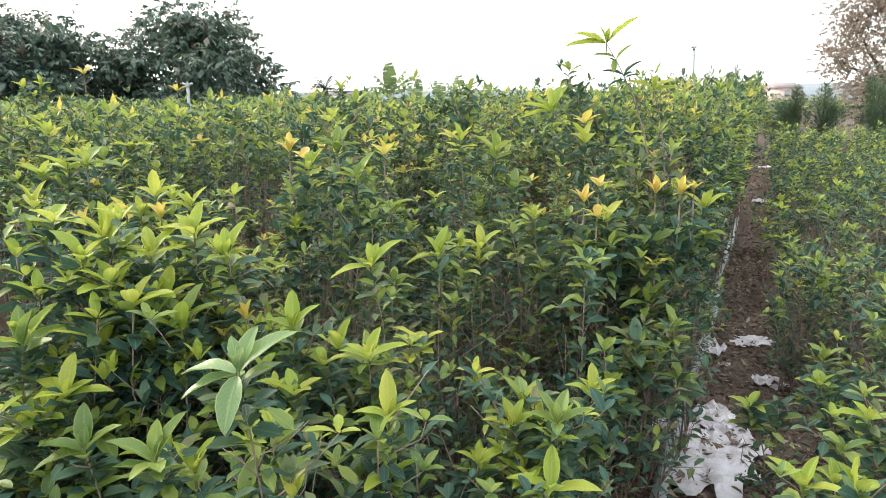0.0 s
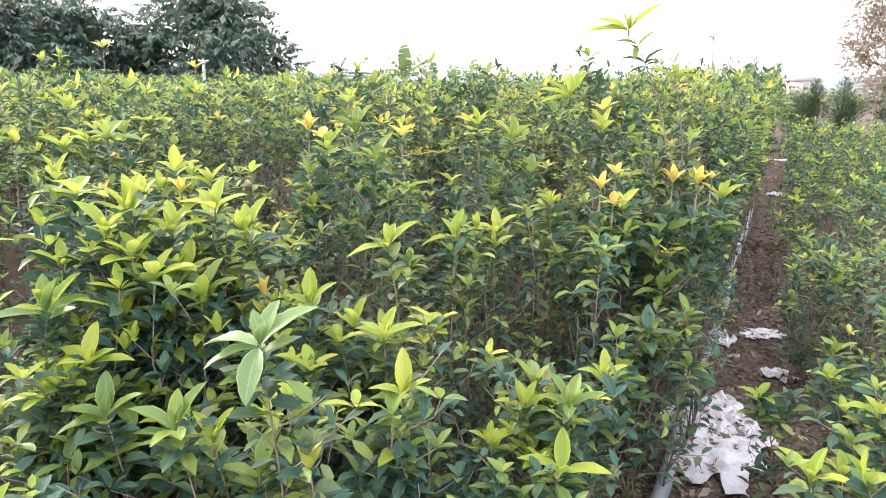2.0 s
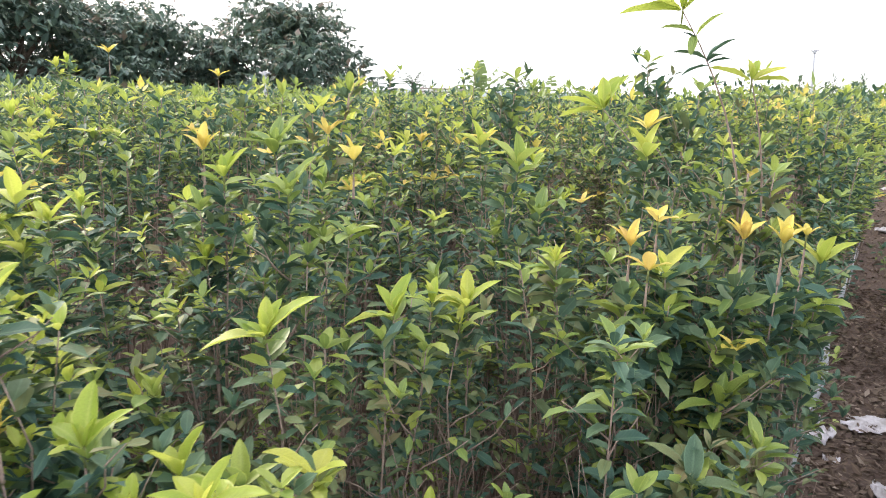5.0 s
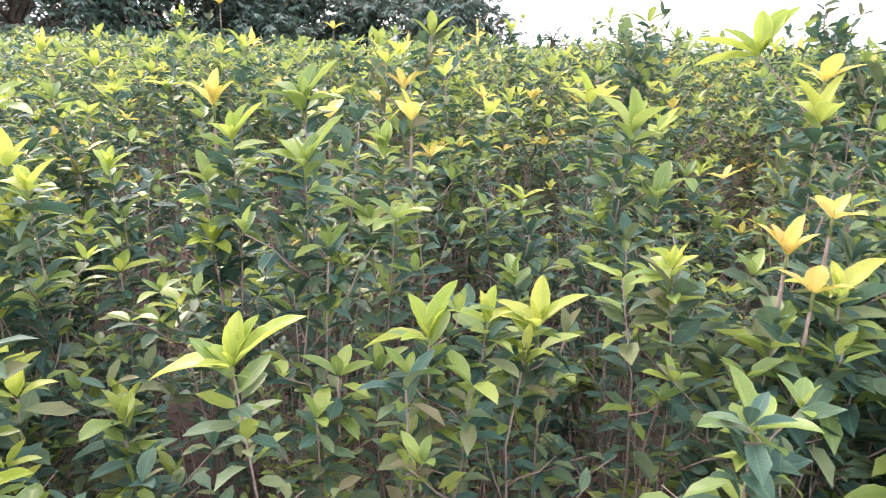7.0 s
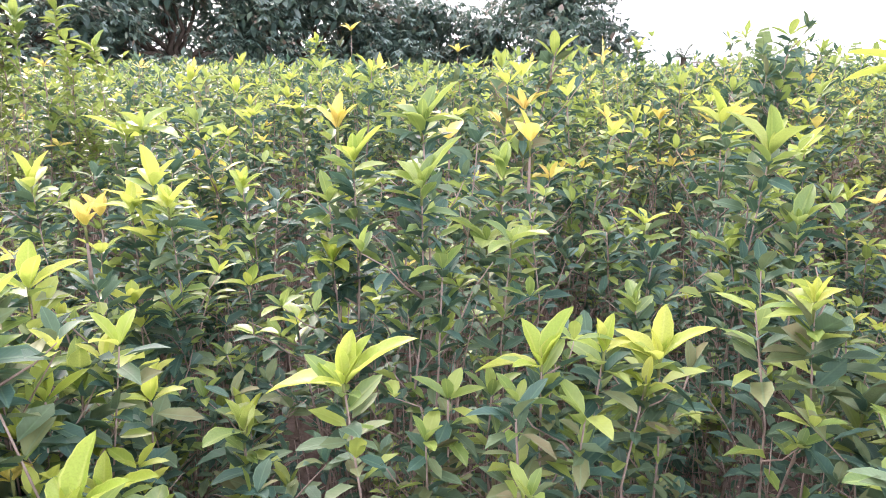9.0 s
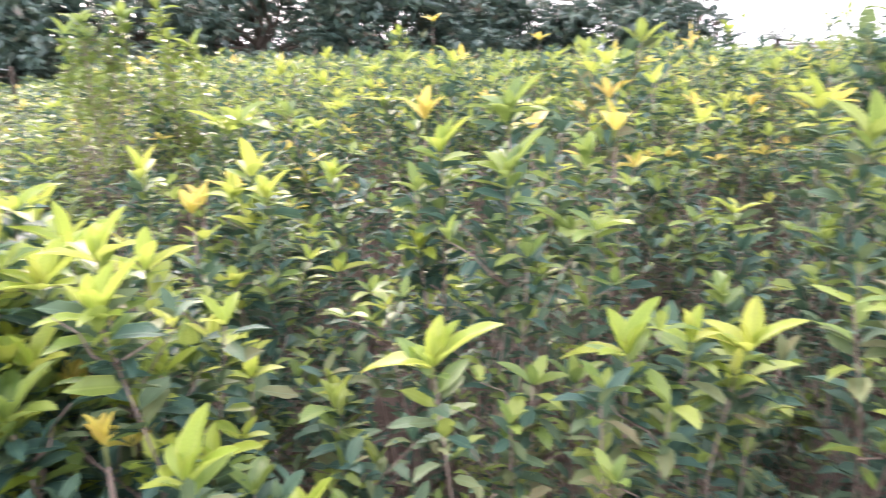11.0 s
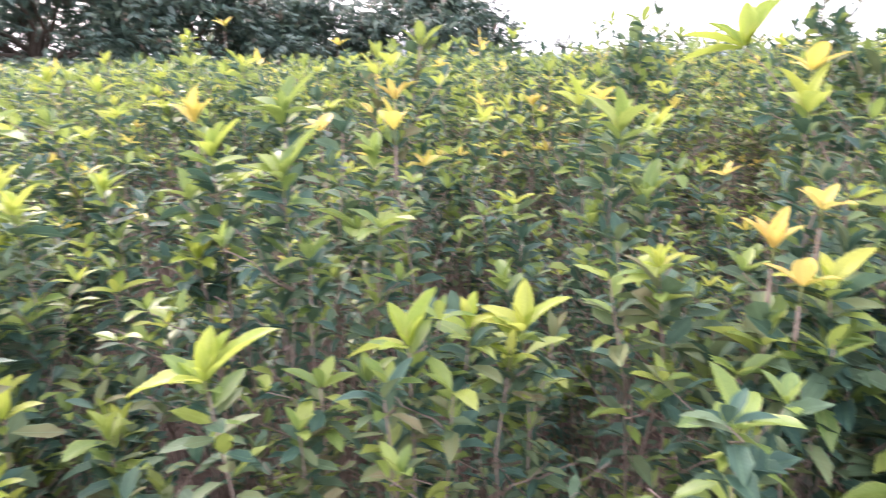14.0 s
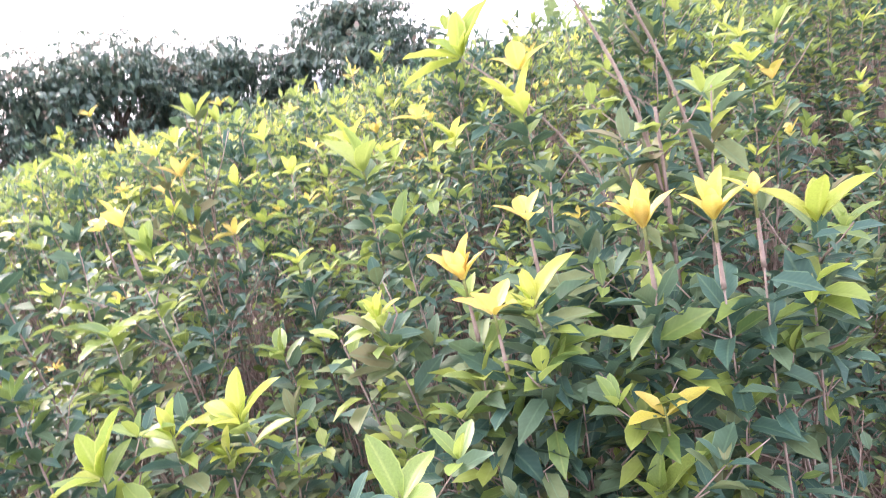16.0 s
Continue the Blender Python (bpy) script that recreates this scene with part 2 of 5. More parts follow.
def leaf(b, base, way, face, length, width, curl=0.15, fold=0.25, wave=0.0, low=0):
    """One leaf from base along way; face: the side that looks up; curl: how far it arches over; fold: how far its halves stand up."""
    d = unit(way)
    s = unit(np.cross(d, face))
    n = np.cross(s, d)
    at = lambda t: base + d * (length * t) - n * (curl * length * t * t)
    if low == 2:
        m, e = at(0.5), s * width * 0.5
        b.add([base, m - e, at(1.0), m + e], [(0, 2, 1), (0, 3, 2)], [(0.45, 0), (0.05, 0.5), (0.5, 1), (0.85, 0.5)])
        return
    if low == 1:
        p, q, e = at(0.30), at(0.70), s * width * 0.47
        lift = n * (fold * width * 0.45)
        b.add([base, p - e + lift, q - e + lift, at(1.0), q + e + lift, p + e + lift], [(0, 3, 2, 1), (0, 5, 4, 3)], [(0.5, 0), (0, 0.3), (0, 0.7), (0.5, 1), (1, 0.7), (1, 0.3)])
        return
    vs, us = [base], [(0.5, 0)]
    profile = PROFILE if not low else ((0.27, 0.84), (0.68, 0.93))
    for i, (t, w) in enumerate(profile):
        c = at(t)
        e = s * (width * 0.5 * w)
        lift = n * (fold * width * 0.5 * w)
        wv = n * (wave * width * (1 if i % 2 else -1))
        vs += [c - e + lift + wv, c, c + e + lift - wv]
        us += [(0, t), (0.5, t), (1, t)]
    vs.append(at(1.0))
    us.append((0.5, 1))
    fs = [(0, 2, 1), (0, 3, 2)]
    for r in range(1, 3 * len(profile) - 3, 3):
        fs += [(r, r + 1, r + 4, r + 3), (r + 1, r + 2, r + 5, r + 4)]
    k = 3 * len(profile) - 2
    fs += [(k, k + 1, k + 3), (k + 1, k + 2, k + 3)]
    b.add(vs, fs, us)


def tube(b, pts, radii, sides=5, cap=True):
    pts = [np.array(p, dtype=float) for p in pts]
    rings = []
    for i, p in enumerate(pts):
        d = unit(pts[min(i + 1, len(pts) - 1)] - pts[max(i - 1, 0)])
        a = unit(np.cross(d, vec(0.31, 0.95, 0.05) if abs(d[1]) < 0.9 else vec(1, 0, 0)))
        c = np.cross(d, a)
        rings.append([p + radii[i] * (math.cos(2 * math.pi * k / sides) * a + math.sin(2 * math.pi * k / sides) * c) for k in range(sides)])
    vs = [q for r in rings for q in r]
    fs = []
    for i in range(len(pts) - 1):
        for k in range(sides):
            o, q = i * sides, (i + 1) * sides
            fs.append((o + k, o + (k + 1) % sides, q + (k + 1) % sides, q + k))
    if cap:
        fs += [tuple(range(sides))[::-1], tuple((len(pts) - 1) * sides + k for k in range(sides))]
    b.add(vs, fs)


def bent(rng, a, b, k=5, wob=0.02):
    """A slightly crooked line from a to b."""
    a, b = np.array(a, float), np.array(b, float)
    pts = [a + (b - a) * (i / (k - 1)) for i in range(k)]
    for p in pts[1:-1]:
        p += rng.normal(0, wob, 3) * vec(1, 1, 0.3)
    return pts


def ring_way(az, el):
    return vec(math.cos(az) * math.cos(el), math.sin(az) * math.cos(el), math.sin(el))


UP = vec(0, 0, 1)


def pairs(b, rng, line, spacing, length, start=0.0, low=0, droop=0.25, sparse=0.0, grow=0.0):
    """Opposite leaf pairs along a line, each turned a quarter against the last."""
    seg = np.linalg.norm(np.diff(line, axis=0), axis=1)
    total = float(seg.sum())
    at, turn = start * total, rng.uniform(0, 3.14)
    while at < total - 0.012:
        k, rest = 0, at
        while k < len(seg) - 1 and rest > seg[k]:
            rest -= seg[k]
            k += 1
        p = line[k] + (line[k + 1] - line[k]) * min(1.0, rest / max(seg[k], 1e-6))
        for side in (0, math.pi):
            if rng.random() < sparse:
                continue
            el = rng.normal(0.42, 0.38)
            L = length * rng.uniform(0.68, 1.15) * (1 + grow * at / total)
            w = ring_way(turn + side + rng.normal(0, 0.3), el)
            leaf(b, p + w * 0.006, w, UP + rng.normal(0, 0.30, 3), L, L * rng.uniform(0.38, 0.48), rng.uniform(-0.05, droop + 0.20), rng.uniform(0.25, 0.85), rng.normal(0, 0.03), low)
        at += spacing * rng.uniform(0.8, 1.25)
        turn += math.pi / 2


def rosette(rng, size, count):
    """The leaves at a growing tip: azimuth, rise, length, width share, curl and fold of each; two large pairs in a V and small inner ones."""
    out, turn, spread = [], rng.uniform(0, 6.28), rng.normal(0, 0.14)
    for i in range(count):
        ring = i // 2
        el = (0.58, 0.98, 1.25, 1.40)[min(ring, 3)] + spread + rng.normal(0, 0.20)
        az = turn + ring * 1.57 + (i % 2) * math.pi + rng.normal(0, 0.28)
        L = size * (1.0, 0.88, 0.42, 0.3)[min(ring, 3)] * rng.uniform(0.78, 1.16)
        out.append((az, el, L, rng.uniform(0.36, 0.46), rng.uniform(0.0, 0.42) * (1.0, 0.6, 0.3, 0.1)[min(ring, 3)], rng.uniform(0.3, 0.6)))
    return out


def tip(b, rng, p, size, count, low=0):
    for az, el, L, share, curl, fold in rosette(rng, size, count):
        w = ring_way(az, el)
        inward = UP * 1.0 - w * float(UP @ w) - vec(math.cos(az), math.sin(az), 0) * 0.4
        leaf(b, p + w * 0.004, w, inward, L, L * share, curl, fold, 0.0, low)


# ---- the shrubs: one grower for all levels of detail ----


def along(line, f):
    """The point at a share f of a line of evenly spaced points."""
    k = min(len(line) - 2, int(f * (len(line) - 1)))
    return line[k] + (line[k + 1] - line[k]) * (f * (len(line) - 1) - k)


def grow(rng, height, stems, spread=0.10, leafy=0.42, low=0, dense=1.0, size=0.08, main=None, thick=1.0):
    """A young evergreen shrub: lines of its stems, leaf builds, and the places of its growing tips."""
    wood, old, fresh, tips = [], Build(), Build(), []
    step = (0.040, 0.075, 0.10)[low] / dense
    for k in range(stems):
        az = rng.uniform(0, 6.28)
        foot = vec(math.cos(az), math.sin(az), 0) * rng.uniform(0.0, 0.05)
        lean = rng.uniform(0.3, 1.0) * spread
        top_h = height * (1.0 if k == 0 else rng.uniform(0.70, 0.98))
        top = foot + vec(math.cos(az) * lean, math.sin(az) * lean, top_h)
        if k == 0 and main is not None:
            top = np.array(main, float)
        line = bent(rng, foot, top, 6, 0.014)
        for i in range(1, 5):                        # upright at the foot, leaning further up
            line[i] = line[i] + (top - foot) * vec(1, 1, 0) * ((i / 5) ** 1.9 - i / 5)
        wood.append((line, thick * rng.uniform(0.0034, 0.0047)))
        if leafy < 0.58:
            pairs(old, rng, [along(line, leafy), line[3]], step * 0.9, size * 0.58, 0.0, low or 3, 0.25, 0.5)
        pairs(old, rng, line[3:], step * 0.85, size * 0.82, 0.0, low or 3, 0.25, 0.3)
        crown = [line[4] + (line[5] - line[4]) * 0.25, line[5]]      # close-set leaves under the tip
        pairs(fresh, rng, crown, step * 0.8, size * 0.9, 0.0, low or 3, 0.2, 0.45 if low else 0.5)
        pairs(old, rng, crown, step * 0.75, size * 0.95, 0.0, low or 3, 0.3, 0.2)
        tips.append((line[-1], 1.0 if k == 0 else 0.85))
        for j in range(int(rng.integers(4, 7)) if not low else 4):
            f = rng.uniform(max(0.36, leafy - 0.05), 0.97)
            q = along(line, f)
            a2, L2 = rng.uniform(0, 6.28), rng.uniform(0.11, 0.29) * (1.33 - 0.8 * f)
            end = q + vec(math.cos(a2) * L2 * 0.75, math.sin(a2) * L2 * 0.75, L2 * rng.uniform(0.5, 1.0))
            side = bent(rng, q, end, 4, 0.008)
            wood.append((side, 0.0027 if f > 0.6 else 0.0022))
            pairs(old if rng.random() < 0.72 else fresh, rng, side, step * (0.85 if f > 0.66 else 0.75), size * (0.74 if f > 0.66 else 0.58), 0.15, low or 3, 0.3, 0.2 if f > 0.66 else 0.45)
            if f > 0.66 and (low or j < 3):
                tips.append((end, 0.66))
        if not low:
            for j in range(4):                       # bare side stems, steep and close
                q = along(line, rng.uniform(0.02, 0.42))
                a2, away = rng.uniform(0, 6.28), rng.uniform(0.03, 0.10)
                wood.append((bent(rng, q, q + vec(math.cos(a2) * away, math.sin(a2) * away, height * rng.uniform(0.28, 0.5)), 4, 0.012), rng.uniform(0.0018, 0.0030)))
        if not low:
            for j in range(4):                       # weak twigs with small leaves low down
                q = along(line, rng.uniform(0.08, 0.42))
                a2, L2 = rng.uniform(0, 6.28), rng.uniform(0.07, 0.17)
                side = bent(rng, q, q + vec(math.cos(a2) * L2, math.sin(a2) * L2, L2 * rng.uniform(0.2, 0.9)), 3, 0.006)
                wood.append((side, 0.0022))
                pairs(old, rng, side, 0.030, size * 0.56, 0.3, 3, 0.3, 0.1)
    return wood, old, fresh, tips


def in_lane(u, v):
    """From metres along and left of the pipe's line to the ground plan."""
    return 0.82 + 0.415 * u - 0.910 * v, 2.44 + 0.910 * u + 0.415 * v


def lane_of(x, y):
    return 0.415 * (x - 0.82) + 0.910 * (y - 2.44), -0.910 * (x - 0.82) + 0.415 * (y - 2.44)


def soil_height(x, y):
    """Gentle unevenness of the soil: the trodden path a little lower than the beds."""
    u, v = lane_of(x, y)
    bed = 0.035 * min(1.0, max(0.0, (abs(v + 0.22) - 0.2) / 0.3))
    near = max(0.0, 1.0 - math.hypot(x, y - 4) / 30.0)
    return (bed + 0.03 * noise.noise((x * 0.9, y * 0.9, 3.1)) + 0.010 * noise.noise((x * 5.1, y * 5.1, 7.7)) - 0.02) * near


TIP_LOOK = {"yellow": (YELLOW, "bright yellow-green young leaves"), "fresh": (FRESH, "fresh light green young leaves"), "gold": (GOLD, "golden orange young leaves"), "pale": (PALE, "large pale green leaves"), "old": (OLD, "dark green leaves")}
SHRUB_LABEL = "evergreen nursery shrub with %s tips on thin stems"


def woody(ob, wood):
    """The stems of a shrub, each a part, and its side twigs."""
    fine = Build()
    for line, r in wood:
        b = Build() if r > 0.0033 else fine
        tube(b, line, [r * (1 - 0.62 * i / (len(line) - 1)) for i in range(len(line))], 5 if r > 0.0033 else 3)
        if b is not fine:
            part("stem", b, ob, "", TWIG)
    tagged(part("twig", fine, ob, "", TWIG), kind="stuff")


def shrub(rng, height, stems, tints, label, group, leafy=0.42, dense=1.0, size=0.085, spread=0.10):
    """A near shrub as a thing: every stem, the leaves of the crown, and every growing tip a part."""
    ob = thing("shrub", label, "shrub", group)
    wood, old, fresh, tips = grow(rng, height, stems, spread, leafy, 0, dense, size)
    woody(ob, wood)
    part("foliage", old, ob, "dark green mature leaves", OLD)
    part("foliage", fresh, ob, "lighter green upper leaves", FRESH)
    for k, (p, rank) in enumerate(tips):
        tint = tints[int(rng.integers(0, len(tints)))]
        if p[2] < 0.74 * height:
            tint = "old" if rng.random() < 0.6 else "fresh"
        b = Build()
        tip(b, rng, p, size * rng.uniform(0.95, 1.35) * rank, int(rng.integers(3, 7)), 0 if rank > 0.8 else 3)
        part("shoot_tip", b, ob, TIP_LOOK[tint][1], TIP_LOOK[tint][0])
    return ob


LEAF_DATA = {}


def leaf_mesh(tint, k):
    """A single leaf a metre long along x, shared by all leaves of its kind."""
    if (tint, k) not in LEAF_DATA:
        b = Build()
        width, curl, fold = ((0.37, 0.14, 0.62), (0.39, 0.26, 0.52), (0.42, 0.34, 0.44), (0.44, 0.26, 0.36))[k]
        rows, vs, us, fs = 11, [], [], []
        for i in range(rows + 1):
            t = i / rows
            half = 0.5 * width * (math.sin(math.pi * t ** 0.95) ** 0.72) * (1.0 + (0.035 if i % 2 else -0.02)) + (0.012 if t < 0.05 else 0.001)
            for j in range(5):
                a = (j - 2) / 2.0
                z = -curl * t * t + fold * half * abs(a) ** 1.5 + 0.012 * math.sin(t * 14 + a * 2 + k) * abs(a)
                vs.append((t - 0.12 * curl * t * t, half * a, z))
                us.append((0.5 + 0.5 * a, t))
        for i in range(rows):
            for j in range(4):
                q = i * 5 + j
                fs.append((q, q + 5, q + 6, q + 1))
        b.add(vs, fs, us)
        LEAF_DATA[tint, k] = b.mesh("leaf", TIP_LOOK[tint][0])
    return LEAF_DATA[tint, k]


def place_leaf(parent, p, way, face, length, tint, k):
    d = unit(np.array(way, float))
    s = unit(np.cross(d, face))
    n = np.cross(s, d)
    ob = new("leaf", leaf_mesh(tint, k))
    ob.parent = parent
    m = Matrix(((d[0], -s[0], n[0], p[0]), (d[1], -s[1], n[1], p[1]), (d[2], -s[2], n[2], p[2]), (0, 0, 0, 1)))
    ob.matrix_basis = m @ Matrix.Scale(length, 4)
    return ob


KEY_SPOTS, LEADER = [], {}


def key_shrub(x, y, z, tint="yellow", size=0.09, count=6, leaves=(), stems=3, lean=(0.0, 0.0), leafy=0.42, dense=0.9, side_tint="fresh", bare=0.0, thick=1.0, mature=None):
    """A shrub whose leading tip stands at a known place. leaves: (azimuth, rise, length) in degrees and metres; without them a regular tip."""
    rng = np.random.default_rng(int(abs(x * 7919 + y * 104729 + z * 1299)) % 100000)
    if tint == "gold" and not bare:                  # golden tips stand clear of the leaves on a bare end
        bare = 0.09
    fx, fy = x + lean[0], y + lean[1]
    ground = soil_height(fx, fy)
    ob = thing("shrub", SHRUB_LABEL % {"yellow": "yellow-green", "fresh": "light green", "gold": "golden", "pale": "pale green", "old": "dark green"}[tint], "shrub", "shrubs in the nursery bed")
    ob.matrix_basis = pose(fx, fy, ground)
    KEY_SPOTS.append((fx, fy))
    local = vec(x - fx, y - fy, z - ground)
    wood, old, fresh, tips = grow(rng, (z - ground) * (1 - bare), stems, 0.10, leafy, 0, dense, 0.090 if x > 0.35 and y < 2.8 else 0.078 if y < 2.05 else 0.068, local * vec(1, 1, 1 - bare) if tint == "gold" else None if bare else local, thick)
    if bare:
        under = wood[0][0][-1 if tint == "gold" else -2]
        LEADER[ob] = [under + (local - under) * vec(t ** 2.2, t ** 2.2, t) for t in np.linspace(0, 1, 9)]
        wood.append((LEADER[ob], 0.0042))
        tips[0] = (local, 1.0)
    woody(ob, wood)
    turn = rng.uniform(0, 6.28)
    for k in range(0 if bare else 4):                # the whorls just under the leading tip
        q = local - vec(0, 0, 0.016 + 0.024 * k) + rng.normal(0, 0.002, 3)
        for side in (0, math.pi):
            w = ring_way(turn + k * 1.57 + side + rng.normal(0, 0.3), rng.normal(0.62 - 0.05 * k, 0.2))
            L = rng.uniform(0.050, 0.088) * (1.10 if x > 0.35 and y < 2.8 else 0.95)
            leaf(fresh if k < 1 or rng.random() < 0.14 else old, q, w, UP + rng.normal(0, 0.2, 3), L, L * rng.uniform(0.38, 0.47), rng.uniform(0.05, 0.38), rng.uniform(0.2, 0.55))
    part("foliage", old, ob, "dull green mature leaves" if mature else "dark green mature leaves", mature or OLD)
    part("foliage", fresh, ob, "lighter green upper leaves", FRESH)
    lead = part("shoot_tip", lead_bud(), ob, TIP_LOOK[tint][1])
    lead.matrix_basis = Matrix.Translation(local)
    rise = (lambda e: 44 + 0.52 * e) if tint == "gold" else (lambda e: e) if tint == "pale" or bare else (lambda e: 10 + 0.84 * e)
    spec = [(radians(a), radians(rise(e)), (0.72 if tint == "gold" else 0.90) * L, 0.3) for a, e, L in leaves] + [(q, 1.15 + 0.1 * k, 0.035 + 0.01 * k, 0.1) for k, q in enumerate(rng.uniform(0, 6.28, 3))] if leaves else [(az, el, L, c) for az, el, L, sh, c, fo in rosette(rng, size, count)]
    for i, (az, el, L, c) in enumerate(spec):
        w = ring_way(az, el)
        face = UP - w * w[2] - vec(math.cos(az), math.sin(az), 0) * 0.4
        place_leaf(lead, w * 0.005, w, face, L, tint, 3 if tint == "gold" and el < 1.2 else 0 if el > 0.95 or bare else 1 if el > 0.55 else 2 + i % 2)
    for k, (p, rank) in enumerate(tips[1:]):
        b = Build()
        t2 = side_tint if rng.random() < (0.55 if side_tint == "yellow" else 0.35) and p[2] > 0.72 * local[2] else "old" if rng.random() < 0.72 else "fresh"
        tip(b, rng, p, 0.080 * rank, int(rng.integers(3, 7)))
        part("shoot_tip", b, ob, TIP_LOOK[t2][1], TIP_LOOK[t2][0])
    return ob


BUD = []


def lead_bud():
    if not BUD:
        b = Build()
        tube(b, [(0, 0, -0.03), (0, 0, 0.0), (0, 0, 0.012), (0, 0, 0.02)], [0.0024, 0.0026, 0.002, 0.0006], 5)
        BUD.append(b.mesh("shoot_tip", GREEN_TWIG))
    return BUD[0]


# ---- ground ----
def spaced(lo, hi, step, far):
    inner = list(np.arange(lo, hi + 1e-6, step))
    out = [step * 1.6 ** k for k in range(1, 40)]
    left, right, p, q = [], [], lo, hi
    for s in out:
        p, q = p - s, q + s
        left.append(p)
        right.append(q)
        if q - hi > far:
            break
    return left[::-1] + inner + right


gx, gy = spaced(-5.0, 6.5, 0.09, 900.0), spaced(-2.0, 10.0, 0.09, 900.0)
gb = Build()
gb.v = [(x, y, soil_height(x, y)) for y in gy for x in gx]
nx = len(gx)
gb.f = [(j * nx + i, j * nx + i + 1, (j + 1) * nx + i + 1, (j + 1) * nx + i) for j in range(len(gy) - 1) for i in range(nx - 1)]
gb.uv = [(0.3, 0.5)] * (4 * len(gb.f))
ground = tagged(new("ground", gb.mesh("ground", SOIL)), "bare brown soil of the nursery beds and path", "ground", kind="structure")

# fallen leaves on the soil
lit, rng = Build(), np.random.default_rng(5)
for k in range(34000):
    u = rng.uniform(-0.8, 5.0) if k < 18000 else rng.uniform(5, 17) if k < 27000 else rng.uniform(-1.6, 3.2)
    v = rng.uniform(-0.75, 0.25) if k < 27000 else rng.uniform(0.0, 2.8) if k % 4 else rng.uniform(-2.2, -0.4)
    x, y = in_lane(u, v)
    a, L = rng.uniform(0, 6.28), rng.uniform(0.012, 0.038) if k % 4 else rng.uniform(0.03, 0.07)
    leaf(lit, vec(x, y, soil_height(x, y) + rng.uniform(0.003, 0.018)), ring_way(a, rng.normal(0.05, 0.25)), UP + rng.normal(0, 0.45, 3), L, L * rng.uniform(0.3, 0.55), rng.normal(0.1, 0.25), rng.uniform(-0.2, 0.5), 0, 2)
tagged(new("leaf_litter", lit.mesh("leaf_litter", DEAD)), "dry brown fallen leaves scattered on the soil", "leaf litter", kind="stuff")

# low weeds between the shrubs
wd = Build()
for k in range(420):
    cu, cv = (rng.uniform(-1.6, 0.2), rng.uniform(0.3, 1.6)) if k < 300 else (rng.uniform(-2, 6), rng.choice([-0.7, 0.12]) + rng.normal(0, 0.06))
    x, y = in_lane(cu, cv)
    g = soil_height(x, y)
    for j in range(int(rng.integers(4, 9))):
        h, a = rng.uniform(0.02, 0.11), rng.uniform(0, 6.28)
        leaf(wd, vec(x + rng.normal(0, 0.03), y + rng.normal(0, 0.03), g + h), ring_way(a, rng.uniform(0.0, 0.7)), UP, rng.uniform(0.025, 0.05), 0.016, 0.2, 0.2, 0, 1)
tagged(new("weeds", wd.mesh("weeds", WEED)), "small green weeds low on the soil", "weeds", kind="stuff")

# ---- the path: pipe and litter ----
pipe = thing("irrigation_pipe", "grey plastic irrigation pipe lying along the path", "pipe")
PIPE_RUN = [(-3.4, -0.03), (-2.0, 0.0), (-0.6, 0.01), (0.0, 0.0), (0.8, 0.02), (1.9, 0.0), (2.6, -0.02), (3.5, 0.03), (5.0, 0.0), (6.6, 0.0), (7.25, -0.02)]
run = []
for u, v in PIPE_RUN:
    x, y = in_lane(u, v)
    run.append((x, y, soil_height(x, y) + 0.030))
b = Build()
tube(b, run, [0.029] * len(run), 14)
part("pipe", b, pipe, "", PVC)
for u in (-1.1, 0.55, 4.2):
    b = Build()
    x, y = in_lane(u, 0.012)
    x2, y2 = in_lane(u + 0.11, 0.012)
    tube(b, [(x, y, soil_height(x, y) + 0.03), (x2, y2, soil_height(x2, y2) + 0.03)], [0.035, 0.035], 14)
    part("coupling", b, pipe, "slightly thicker grey coupling", PVC)


